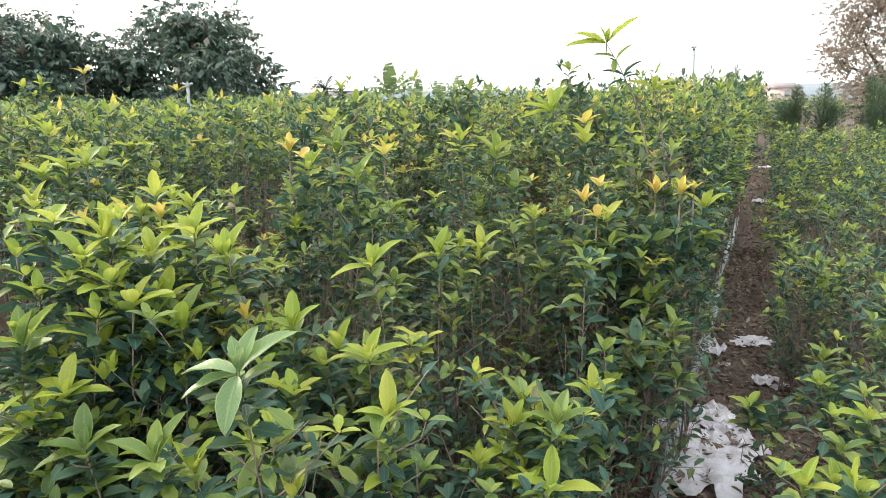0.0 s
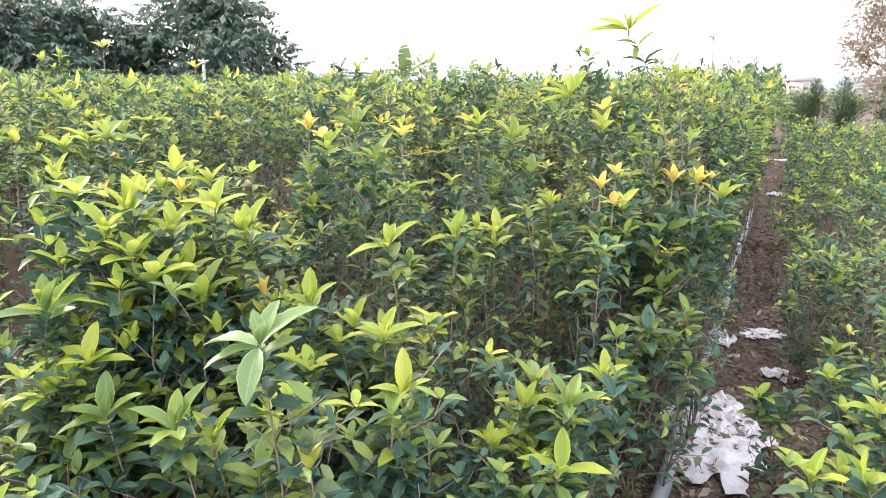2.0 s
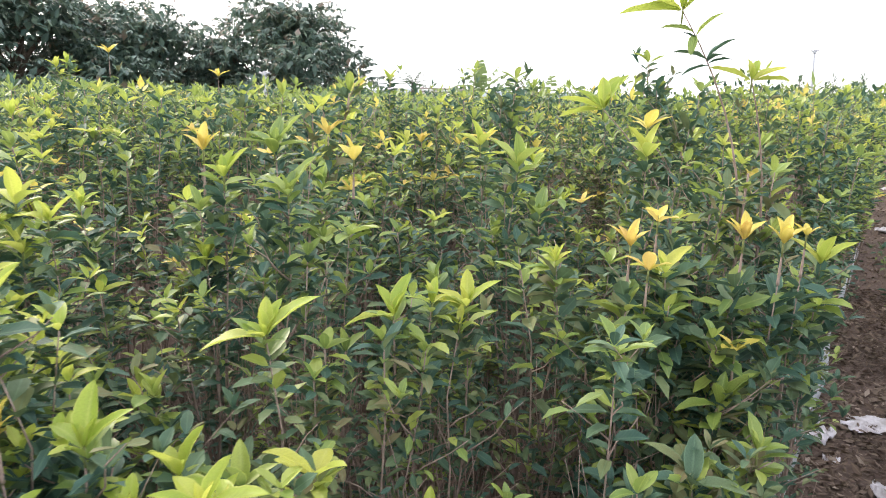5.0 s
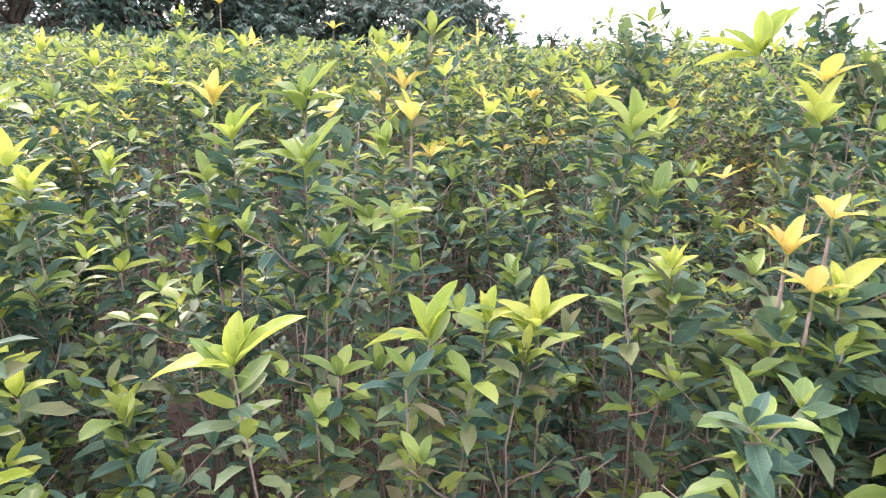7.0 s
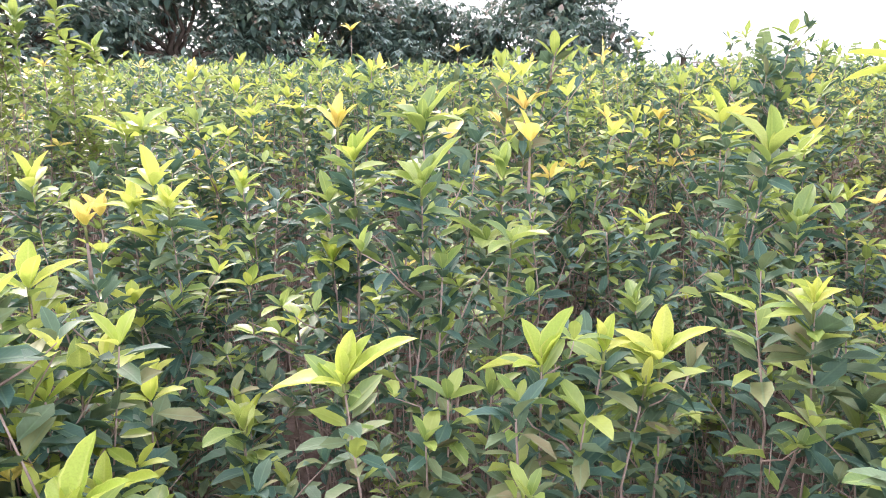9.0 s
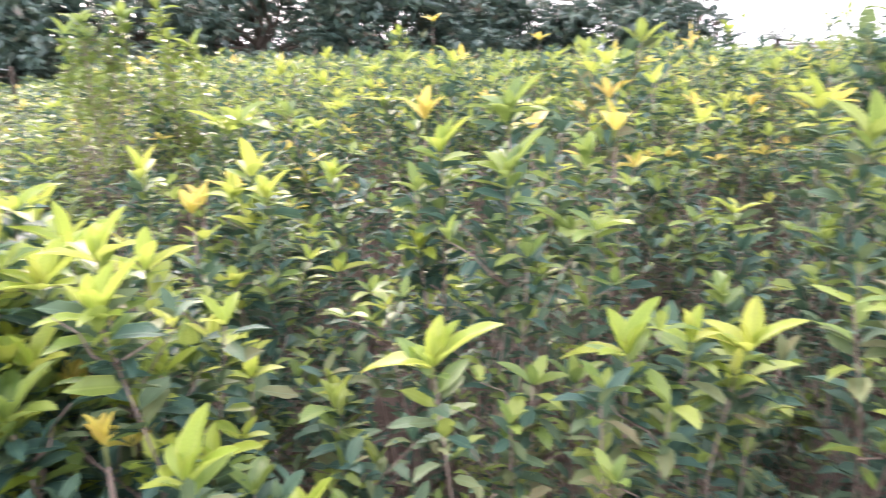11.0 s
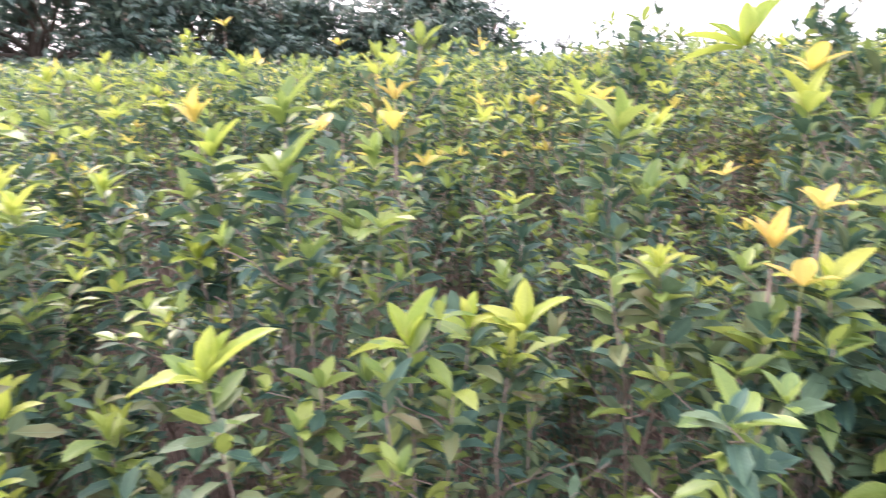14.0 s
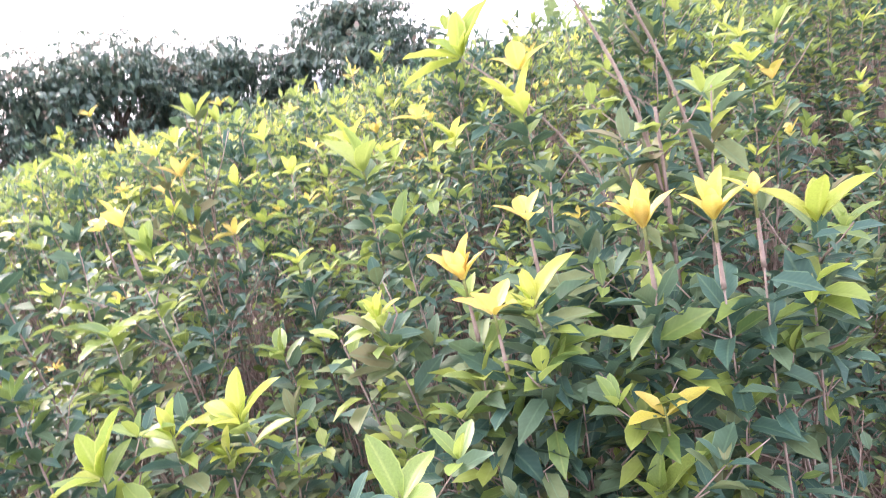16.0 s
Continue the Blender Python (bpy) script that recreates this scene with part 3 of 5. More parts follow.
def film(x, y, w, d, turn, seed, label, rise=0.05, ragged=0.3):
    """A torn, crumpled sheet of plastic film on the soil."""
    r = random.Random(seed)
    bm = bmesh.new()
    n = 34
    grid = {}
    for i in range(n + 1):
        for j in range(n + 1):
            a, c = i / n - 0.5, j / n - 0.5
            px, py = w * a, d * c
            px += 0.10 * w * noise.noise((a * 3 + seed, c * 3, 0.5))
            py += 0.10 * d * noise.noise((a * 3, c * 3 + seed, 4.5))
            fold = abs(noise.noise((a * 4.2 + seed * 1.7, c * 4.2, 9.1)))
            crease = abs(noise.noise((a * 7.0 + c * 3.0, c * 7.0 + seed, 2.2)))
            h = rise * 0.55 * (1.5 * max(0.0, 0.42 - fold) ** 1.1 + 0.8 * crease * min(1.0, (w + d) / 0.8)) + 0.012
            grid[i, j] = bm.verts.new((px, py, h))
    for i in range(n):
        for j in range(n):
            a, c = (i + 0.5) / n - 0.5, (j + 0.5) / n - 0.5
            edge = 2 * max(abs(a), abs(c))
            tear = noise.noise((a * 3.5 + seed * 3.3, c * 3.5, 1.7)) * 0.95 + noise.noise((a * 11, c * 11 + seed, 6.0)) * 0.16
            if math.hypot(a, c) * 2 + ragged * 1.6 * tear < 0.86 and tear < 0.50:
                bm.faces.new((grid[i, j], grid[i + 1, j], grid[i + 1, j + 1], grid[i, j + 1]))
    bmesh.ops.delete(bm, geom=[q for q in bm.verts if not q.link_faces], context="VERTS")
    for k in range(5):
        rim = [q for q in bm.verts if any(e.is_boundary for e in q.link_edges)]
        bmesh.ops.smooth_vert(bm, verts=rim, factor=0.5, use_axis_x=True, use_axis_y=True, use_axis_z=False)
    bmesh.ops.solidify(bm, geom=bm.faces[:], thickness=0.0012)
    for f in bm.faces:
        f.smooth = False
    me = bpy.data.meshes.new("plastic_sheet")
    bm.to_mesh(me)
    bm.free()
    me.materials.append(PLASTIC)
    ob = new("plastic_sheet", me)
    ob.matrix_world = pose(x, y, soil_height(x, y) - 0.004, 0, 0, turn)
    return tagged(ob, label, "plastic sheet", "torn plastic on the path")


film(1.16, 2.74, 0.44, 0.82, -22, 3.0, "large torn sheet of dirty white plastic crumpled on the path", 0.055, 0.42)
film(1.27, 3.10, 0.26, 0.36, 20, 5.0, "creased flap of white plastic standing off the path", 0.10, 0.3)
film(1.08, 3.02, 0.22, 0.20, 5, 8.0, "dirty shred of white plastic beside the pipe", 0.09, 0.4)
film(1.64, 4.10, 0.16, 0.40, -12, 11.0, "narrow crumpled strip of white plastic at the pipe", 0.08, 0.3)
film(1.96, 4.22, 0.34, 0.20, 15, 14.0, "flat faded shred of pale plastic on the path", 0.04, 0.4)
film(1.72, 3.52, 0.18, 0.24, 10, 17.0, "small torn piece of white plastic on the path", 0.06, 0.35)
film(1.60, 3.82, 0.10, 0.07, 40, 21.0, "tiny scrap of white plastic on the path", 0.04, 0.3)
film(4.55, 10.0, 0.36, 0.30, 30, 25.0, "crumpled white plastic bag lying on the path", 0.10, 0.2)
film(6.9, 15.2, 0.6, 0.35, 60, 29.0, "faded white plastic sheet on the far path", 0.06, 0.3)

# ---- leading shoots at known places ----
key_shrub(-0.332, 1.256, 1.00, "pale", 0.12, leaves=[(165, 12, 0.125), (190, -8, 0.115), (265, -28, 0.115), (40, 38, 0.14), (70, 55, 0.10), (120, 60, 0.075), (300, 65, 0.06)], stems=3, lean=(0.10, 0.12), side_tint="yellow")
key_shrub(-0.191, 2.101, 0.985, "yellow", leaves=[(192, -6, 0.135), (28, 48, 0.135), (110, 66, 0.085), (70, 62, 0.085), (250, 30, 0.06), (170, 32, 0.06)], lean=(0.02, 0.03), stems=2, dense=0.7)
key_shrub(0.003, 2.341, 0.965, "yellow", leaves=[(184, -8, 0.12), (150, 55, 0.09), (60, 66, 0.115), (250, 25, 0.07), (20, 75, 0.07)], lean=(0.03, 0.0), stems=3)
key_shrub(0.149, 2.488, 0.955, "yellow", leaves=[(178, 12, 0.12), (160, 25, 0.10), (20, 50, 0.11), (100, 72, 0.10), (260, 40, 0.075)], lean=(-0.01, 0.03), stems=3)
key_shrub(-0.094, 1.513, 0.79, "yellow", leaves=[(170, 15, 0.085), (100, 80, 0.115), (10, 40, 0.075), (275, 25, 0.05), (200, 50, 0.05)], lean=(0.05, 0.0), stems=3)
key_shrub(-0.285, 1.789, 0.80, "yellow", 0.09, 7, lean=(0.02, 0.06), side_tint="yellow")
key_shrub(-0.17, 1.80, 0.81, "yellow", leaves=[(200, 35, 0.09), (150, 30, 0.09), (60, 62, 0.10), (5, 30, 0.12), (280, 50, 0.07)], lean=(0.02, 0.03), side_tint="yellow")
key_shrub(-0.514, 2.509, 1.29, "gold", leaves=[(180, 15, 0.085), (95, 75, 0.10), (20, 40, 0.085), (260, 55, 0.07)], lean=(0.04, 0.02))
key_shrub(-0.44, 2.46, 1.235, "yellow", leaves=[(170, 35, 0.07), (35, 58, 0.10), (75, 70, 0.08), (280, 50, 0.06)], lean=(0.0, 0.05))
key_shrub(-0.36, 2.58, 1.30, "fresh", leaves=[(185, 20, 0.11), (165, 30, 0.11), (90, 65, 0.10), (35, 58, 0.12), (0, 20, 0.10), (270, 30, 0.08)], lean=(0.03, 0.05))
key_shrub(-0.27, 2.432, 1.205, "fresh", leaves=[(185, 25, 0.10), (160, 40, 0.09), (40, 60, 0.125), (80, 70, 0.07), (280, 30, 0.06)], lean=(0.02, 0.03))
key_shrub(0.355, 2.645, 1.04, "yellow", leaves=[(170, 20, 0.042), (95, 75, 0.05), (25, 45, 0.055), (150, 50, 0.045)], lean=(0.0, 0.03))
key_shrub(0.529, 2.608, 1.10, "gold", leaves=[(170, 25, 0.095), (140, 40, 0.08), (50, 62, 0.10), (5, 30, 0.08), (260, 40, 0.07), (90, 75, 0.07)], lean=(0.02, 0.04), side_tint="fresh")
key_shrub(0.62, 2.633, 1.035, "yellow", leaves=[(170, 18, 0.095), (38, 48, 0.115), (110, 60, 0.07), (260, 40, 0.06)], lean=(0.0, 0.04))
key_shrub(0.799, 2.649, 1.125, "gold", leaves=[(175, 30, 0.09), (150, 45, 0.085), (95, 80, 0.10), (10, 30, 0.095), (280, 50, 0.08), (50, 60, 0.08)], lean=(-0.02, 0.04))
key_shrub(0.893, 2.656, 1.12, "gold", leaves=[(170, 35, 0.08), (130, 60, 0.095), (50, 60, 0.105), (0, 25, 0.09), (270, 40, 0.085)], lean=(-0.05, 0.03))
key_shrub(0.126, 2.141, 0.59, "yellow", leaves=[(165, 25, 0.08), (95, 70, 0.09), (20, 35, 0.08), (260, 40, 0.05)], lean=(0.02, 0.03), side_tint="old")
key_shrub(0.441, 1.918, 0.665, "yellow", leaves=[(165, 25, 0.085), (90, 70, 0.095), (20, 35, 0.085), (140, 50, 0.06), (270, 30, 0.06)], lean=(0.0, 0.06), side_tint="old")
key_shrub(0.20, 1.72, 0.66, "yellow", leaves=[(170, 25, 0.085), (120, 60, 0.09), (50, 65, 0.085), (15, 40, 0.08), (250, 35, 0.08)], lean=(0.03, 0.05), side_tint="yellow")
key_shrub(0.30, 1.66, 0.70, "fresh", leaves=[(150, 60, 0.11), (60, 55, 0.10), (180, 30, 0.09), (10, 30, 0.10), (260, 20, 0.08)], lean=(0.0, 0.08), side_tint="yellow")
key_shrub(0.829, 2.44, 0.68, "fresh", leaves=[(110, 65, 0.10), (170, 20, 0.06), (10, 20, 0.08), (40, 35, 0.06)], lean=(-0.04, 0.08), side_tint="old", stems=1, leafy=0.7, dense=0.6)
key_shrub(0.824, 2.34, 0.53, "fresh", leaves=[(110, 65, 0.095), (165, 15, 0.07), (15, 20, 0.07), (340, -5, 0.07)], lean=(-0.03, 0.05), side_tint="old", stems=1, leafy=0.7, dense=0.6)
key_shrub(-0.486, 2.447, 1.035, "yellow", leaves=[(160, 55, 0.07), (60, 55, 0.085), (100, 75, 0.06), (270, 20, 0.08), (330, 10, 0.08)], lean=(0.0, 0.03), side_tint="yellow")
key_shrub(-0.62, 1.86, 1.13, "yellow", leaves=[(170, 18, 0.115), (150, 45, 0.09), (80, 66, 0.10), (10, 35, 0.10), (260, 30, 0.09)], lean=(-0.04, 0.0), side_tint="yellow")
key_shrub(-0.72, 1.82, 1.08, "yellow", leaves=[(175, 20, 0.11), (120, 55, 0.10), (55, 50, 0.11), (0, 22, 0.11), (280, 25, 0.10), (230, 40, 0.08)], lean=(-0.05, 0.0), side_tint="yellow")
key_shrub(-0.52, 1.80, 1.08, "yellow", leaves=[(150, 45, 0.09), (50, 62, 0.12), (110, 70, 0.09), (0, 30, 0.07), (250, 20, 0.08)], lean=(0.0, 0.05), side_tint="fresh")
key_shrub(-0.60, 1.70, 0.95, "fresh", leaves=[(180, 10, 0.11), (150, 40, 0.10), (60, 58, 0.11), (20, 30, 0.10), (270, 20, 0.08)], lean=(-0.03, 0.06), side_tint="yellow")
key_shrub(-0.829, 2.159, 1.12, "gold", leaves=[(170, 30, 0.085), (60, 55, 0.07), (10, 25, 0.06), (110, 65, 0.06)], lean=(0.0, 0.02), side_tint="fresh")
key_shrub(-0.80, 2.32, 1.13, "yellow", leaves=[(175, 15, 0.10), (30, 55, 0.09), (150, 45, 0.08), (0, 20, 0.08)], lean=(0.0, 0.03), side_tint="yellow")
key_shrub(-0.986, 2.369, 1.10, "yellow", 0.09, 6, side_tint="yellow")
key_shrub(-1.024, 2.736, 1.09, "yellow", leaves=[(165, 45, 0.085), (60, 45, 0.075), (110, 70, 0.07), (0, 20, 0.07)], side_tint="fresh")
key_shrub(-0.364, 1.806, 0.89, "yellow", leaves=[(160, 25, 0.09), (100, 72, 0.115), (30, 50, 0.10), (250, 25, 0.06)], lean=(0.0, 0.02), side_tint="old")
key_shrub(-0.47, 1.76, 0.93, "gold", leaves=[(130, 70, 0.06), (50, 65, 0.07), (190, 40, 0.05), (10, 30, 0.05)], lean=(0.0, 0.05), side_tint="old")
key_shrub(-0.30, 2.02, 0.70, "fresh", leaves=[(150, 45, 0.09), (25, 40, 0.095), (100, 70, 0.07), (260, 20, 0.06)], lean=(0.0, 0.04), side_tint="old")
key_shrub(0.475, 3.10, 1.42, "yellow", leaves=[(172, 20, 0.15), (150, 38, 0.12), (60, 56, 0.15), (35, 58, 0.15), (95, 70, 0.12), (185, -4, 0.15)], lean=(0.24, 0.05), side_tint="fresh", bare=0.2)

# the near corner of the bed, broad fresh leaves
key_shrub(-0.832, 1.502, 0.80, "yellow", leaves=[(8, 50, 0.135), (178, 8, 0.105), (120, 62, 0.08), (250, 40, 0.05)], lean=(0.03, 0.04), stems=2, side_tint="fresh")
key_shrub(-0.888, 1.489, 0.76, "yellow", leaves=[(190, 4, 0.10), (95, 66, 0.075), (20, 55, 0.06), (260, 10, 0.07)], lean=(0.05, 0.03), stems=2, side_tint="fresh")
key_shrub(-0.894, 1.476, 0.70, "old", leaves=[(185, 2, 0.10), (10, 48, 0.09), (100, 60, 0.09)], lean=(0.02, 0.05), stems=2, side_tint="fresh")
key_shrub(-0.715, 1.417, 0.76, "fresh", leaves=[(182, 20, 0.10), (196, -14, 0.11), (10, 46, 0.10), (110, 66, 0.11)], lean=(0.06, 0.05), stems=2, side_tint="fresh")
key_shrub(-0.759, 1.58, 0.72, "fresh", leaves=[(170, 50, 0.08), (10, 52, 0.09), (90, 70, 0.07), (185, 12, 0.08)], lean=(0.0, 0.04), stems=2, side_tint="fresh")
key_shrub(-0.533, 1.338, 0.78, "fresh", leaves=[(172, 30, 0.115), (40, 60, 0.12), (100, 68, 0.09), (300, 20, 0.08), (250, 10, 0.07)], lean=(0.05, 0.06), stems=2, side_tint="fresh")
key_shrub(-0.469, 1.365, 0.74, "yellow", leaves=[(160, 58, 0.085), (30, 66, 0.09), (240, 30, 0.05)], lean=(0.02, 0.06), stems=2, side_tint="gold")
key_shrub(-0.37, 1.342, 0.68, "fresh", leaves=[(60, 66, 0.13), (178, 20, 0.09), (0, 30, 0.09)], lean=(0.02, 0.06), stems=2, side_tint="fresh")
for x, y, z, tint, size, count in ((-0.938, 1.617, 0.92, "yellow", 0.10, 5), (-0.744, 1.718, 0.88, "fresh", 0.085, 4), (-0.966, 1.736, 1.0, "yellow", 0.10, 6), (-1.367, 2.646, 1.22, "yellow", 0.12, 5), (-0.946, 2.399, 1.15, "yellow", 0.10, 4), (-1.293, 2.645, 1.24, "fresh", 0.13, 5), (-1.328, 2.348, 1.12, "yellow", 0.10, 5),
                                   (-0.187, 1.969, 0.74, "fresh", 0.09, 6), (-0.091, 1.48, 0.66, "yellow", 0.09, 4), (-0.168, 1.595, 0.62, "fresh", 0.085, 4), (0.275, 1.567, 0.58, "yellow", 0.11, 4), (-0.041, 1.946, 0.80, "yellow", 0.095, 4), (-0.263, 1.90, 0.80, "yellow", 0.10, 5)):
    key_shrub(x, y, z, tint, size, count, stems=2, side_tint="fresh")
for x, y, z, tint, size, count in ((-0.812, 1.79, 1.12, "yellow", 0.11, 6), (-0.667, 1.763, 0.98, "yellow", 0.10, 5), (-1.014, 1.914, 1.15, "yellow", 0.11, 6), (-0.675, 1.961, 1.08, "yellow", 0.10, 5), (-0.648, 2.005, 0.90, "fresh", 0.10, 5), (-0.769, 1.72, 1.02, "yellow", 0.11, 6), (-0.90, 1.95, 1.08, "yellow", 0.11, 6)):
    key_shrub(x, y, z, tint, size, count, stems=3, side_tint="yellow")

# small tips between the leading shoots
key_shrub(0.076, 2.42, 0.975, "yellow", leaves=[(180, 22, 0.075), (80, 78, 0.07), (20, 40, 0.05)], stems=1, side_tint="fresh")
for x, y, z, tint, size, count in ((0.138, 2.45, 0.922, "yellow", 0.05, 6), (0.572, 2.58, 1.05, "gold", 0.075, 4), (0.612, 2.757, 1.14, "gold", 0.065, 4), (0.789, 2.567, 0.87, "gold", 0.065, 4), (1.022, 2.75, 0.97, "yellow", 0.065, 4), (0.951, 2.68, 1.14, "gold", 0.045, 5), (-2.435, 6.5, 1.54, "gold", 0.10, 5)):
    key_shrub(x, y, z, tint, size, count, stems=1, side_tint="old")

# shrubs that lean over the pipe
for x, y, z, tint in ((0.56, 2.16, 0.55, "fresh"), (0.66, 2.36, 0.66, "old"), (0.76, 2.54, 0.74, "fresh"), (0.82, 2.66, 0.60, "old"), (1.06, 3.04, 0.80, "old"), (1.20, 3.38, 0.84, "fresh"), (0.42, 2.02, 0.48, "old"), (1.34, 3.62, 0.9, "old")):
    key_shrub(x, y, z, tint, 0.10, 6, lean=(-0.11, 0.04), side_tint="old", dense=0.9, leafy=0.3, stems=2)

# the edge row, bushy down to the soil, hiding most of the pipe
rng = np.random.default_rng(404)
for k in range(17):
    u, v = 1.2 + 0.16 * k + rng.normal(0, 0.02), 0.05 + rng.normal(0, 0.03)
    x, y = in_lane(u, v)
    key_shrub(x, y, rng.uniform(0.5, 0.95) + 0.02 * u, ("old", "fresh", "old")[k % 3], 0.08, 6, lean=(-0.12 + rng.normal(0, 0.03), 0.05), side_tint="old", dense=1.35, leafy=0.08, stems=3)

# more tips that stand out in the bed
for x, y, z, tint, size, count in ((-0.852, 1.74, 1.09, "yellow", 0.115, 7), (-0.694, 1.643, 1.00, "yellow", 0.10, 7), (-0.706, 1.745, 0.98, "yellow", 0.11, 6), (-0.598, 1.673, 0.93, "yellow", 0.095, 6), (-0.452, 1.90, 0.83, "yellow", 0.09, 5), (-0.556, 1.84, 0.86, "gold", 0.06, 5),
                                   (-0.709, 2.165, 0.83, "yellow", 0.085, 6), (-1.223, 2.449, 1.04, "gold", 0.075, 6), (-1.502, 2.151, 1.02, "yellow", 0.10, 7), (-1.62, 2.05, 1.0, "yellow", 0.10, 7)):
    key_shrub(x, y, z, tint, size, count, stems=2, side_tint="yellow")
for x, y, z, tint, size, count in ((-0.785, 2.297, 0.92, "fresh", 0.085, 6), (-0.468, 2.171, 0.80, "fresh", 0.09, 6), (0.231, 3.009, 1.24, "fresh", 0.12, 7), (-0.277, 2.712, 1.05, "fresh", 0.12, 6), (0.303, 2.947, 1.11, "fresh", 0.10, 6), (0.023, 2.826, 0.92, "fresh", 0.08, 6),
                                   (-0.602, 2.31, 0.72, "yellow", 0.06, 5), (0.088, 3.293, 1.28, "yellow", 0.10, 7), (-0.211, 2.772, 1.26, "gold", 0.075, 6), (0.093, 3.462, 1.22, "yellow", 0.10, 6), (0.599, 2.987, 1.29, "yellow", 0.11, 7)):
    key_shrub(x, y, z, tint, size, count, stems=2, side_tint="fresh")
for x, y, z, tint, size, count in ((0.60, 3.03, 1.37, "gold", 0.085, 5), (1.049, 2.821, 1.04, "yellow", 0.10, 7), (-0.028, 3.066, 1.05, "yellow", 0.06, 5), (0.17, 3.041, 1.02, "fresh", 0.085, 5), (0.455, 2.75, 0.82, "old", 0.11, 6), (0.815, 2.829, 0.70, "gold", 0.06, 4), (0.66, 2.30, 0.66, "old", 0.11, 6),
                                   (-0.586, 3.09, 1.22, "gold", 0.08, 6), (-0.708, 3.342, 1.26, "yellow", 0.085, 6), (1.15, 3.30, 0.55, "old", 0.10, 6), (1.30, 3.60, 0.50, "old", 0.10, 6)):
    key_shrub(x, y, z, tint, size, count, stems=3, side_tint="old")

for x, y, z, tint, size, count in ((-0.855, 1.496, 0.78, "yellow", 0.115, 6), (-0.793, 1.507, 0.84, "yellow", 0.11, 6), (-0.766, 1.56, 0.72, "fresh", 0.11, 7), (-0.60, 1.535, 0.68, "yellow", 0.10, 7), (-0.777, 1.659, 0.90, "yellow", 0.11, 7), (-0.799, 1.908, 1.0, "yellow", 0.11, 7),
                                   (-0.903, 2.356, 1.04, "yellow", 0.095, 6), (-0.892, 1.829, 1.02, "yellow", 0.11, 7), (-0.919, 1.575, 0.93, "fresh", 0.11, 7), (-0.686, 1.829, 0.90, "gold", 0.08, 6), (-0.33, 1.645, 0.78, "yellow", 0.09, 6)):
    key_shrub(x, y, z, tint, size, count, stems=2, side_tint="yellow")
for x, y, z, tint, size, count in ((0.111, 1.685, 0.58, "yellow", 0.08, 6), (0.281, 1.828, 0.62, "yellow", 0.10, 7), (0.237, 1.86, 0.66, "fresh", 0.11, 7), (-1.077, 2.459, 1.08, "gold", 0.09, 6), (-1.564, 2.813, 1.17, "yellow", 0.11, 7), (-1.061, 2.007, 1.04, "yellow", 0.11, 7),
                                   (-0.378, 3.004, 1.16, "fresh", 0.10, 6), (-0.179, 2.62, 1.08, "fresh", 0.10, 6), (0.272, 3.579, 1.20, "yellow", 0.11, 7), (0.485, 2.312, 0.93, "fresh", 0.10, 5), (-1.552, 3.573, 1.24, "yellow", 0.10, 7), (0.049, 3.959, 1.26, "gold", 0.09, 6)):
    key_shrub(x, y, z, tint, size, count, stems=2, side_tint="fresh")

for x, y, z in ((-0.87, 1.61, 0.66), (-0.80, 1.65, 0.70), (-0.72, 1.73, 0.74), (-0.93, 1.70, 0.80), (-0.66, 1.62, 0.62)):
    key_shrub(x, y, z, "fresh", 0.12, 6, stems=2, side_tint="fresh")

# the one long bare leader that stands above the bed
tall = key_shrub(0.627, 2.807, 1.672, "yellow", leaves=[(180, 4, 0.17), (182, 24, 0.14), (170, 72, 0.075), (-4, 47, 0.165)], lean=(0.15, 0.09), stems=6, side_tint="fresh", bare=0.24, leafy=0.7, thick=1.7)
for dz, az, el, L, tint in ((-0.05, 181, 20, 0.088, "fresh"), (-0.055, 250, -50, 0.06, "fresh"), (-0.06, -3, 58, 0.088, "fresh"), (-0.075, 178, 45, 0.05, "old"), (-0.115, 180, 24, 0.092, "old"), (-0.13, 184, -8, 0.074, "old"), (-0.115, 0, 52, 0.09, "old"), (-0.125, 3, 26, 0.062, "old"), (-0.12, 300, 30, 0.06, "old")):
    w = ring_way(radians(az), radians(el))
    stalk = LEADER[tall]
    place_leaf(tall, along(stalk, 1 + dz / (stalk[-1][2] - stalk[0][2])), w, UP, L, tint, 1)
key_shrub(0.80, 2.76, 1.505, "yellow", leaves=[(168, 24, 0.115), (20, 28, 0.11), (60, 60, 0.07), (5, 10, 0.10)], lean=(0.0, 0.10), side_tint="fresh", bare=0.15)
key_shrub(-2.75, 5.5, 1.66, "gold", 0.10, 7, lean=(0.03, 0.0), side_tint="yellow")
key_shrub(-3.15, 5.6, 1.58, "yellow", 0.10, 7, side_tint="yellow")
key_shrub(-3.5, 5.95, 1.56, "yellow", 0.11, 7, side_tint="fresh")
key_shrub(-0.9, 6.2, 1.55, "yellow", 0.11, 7, side_tint="fresh")
key_shrub(-2.65, 3.2, 1.40, "gold", 0.07, 6, side_tint="fresh")
for x, y, z in ((-2.71, 3.14, 1.60), (-2.63, 3.27, 1.63), (-2.79, 2.99, 1.57), (-2.55, 3.38, 1.47), (-3.05, 3.05, 1.52)):
    key_shrub(x, y, z, "fresh", 0.12, 8, stems=4, side_tint="fresh", dense=0.8, leafy=0.6, mature=FRESH)
key_shrub(1.78, 2.75, 0.70, "fresh", 0.09, 6, side_tint="fresh")
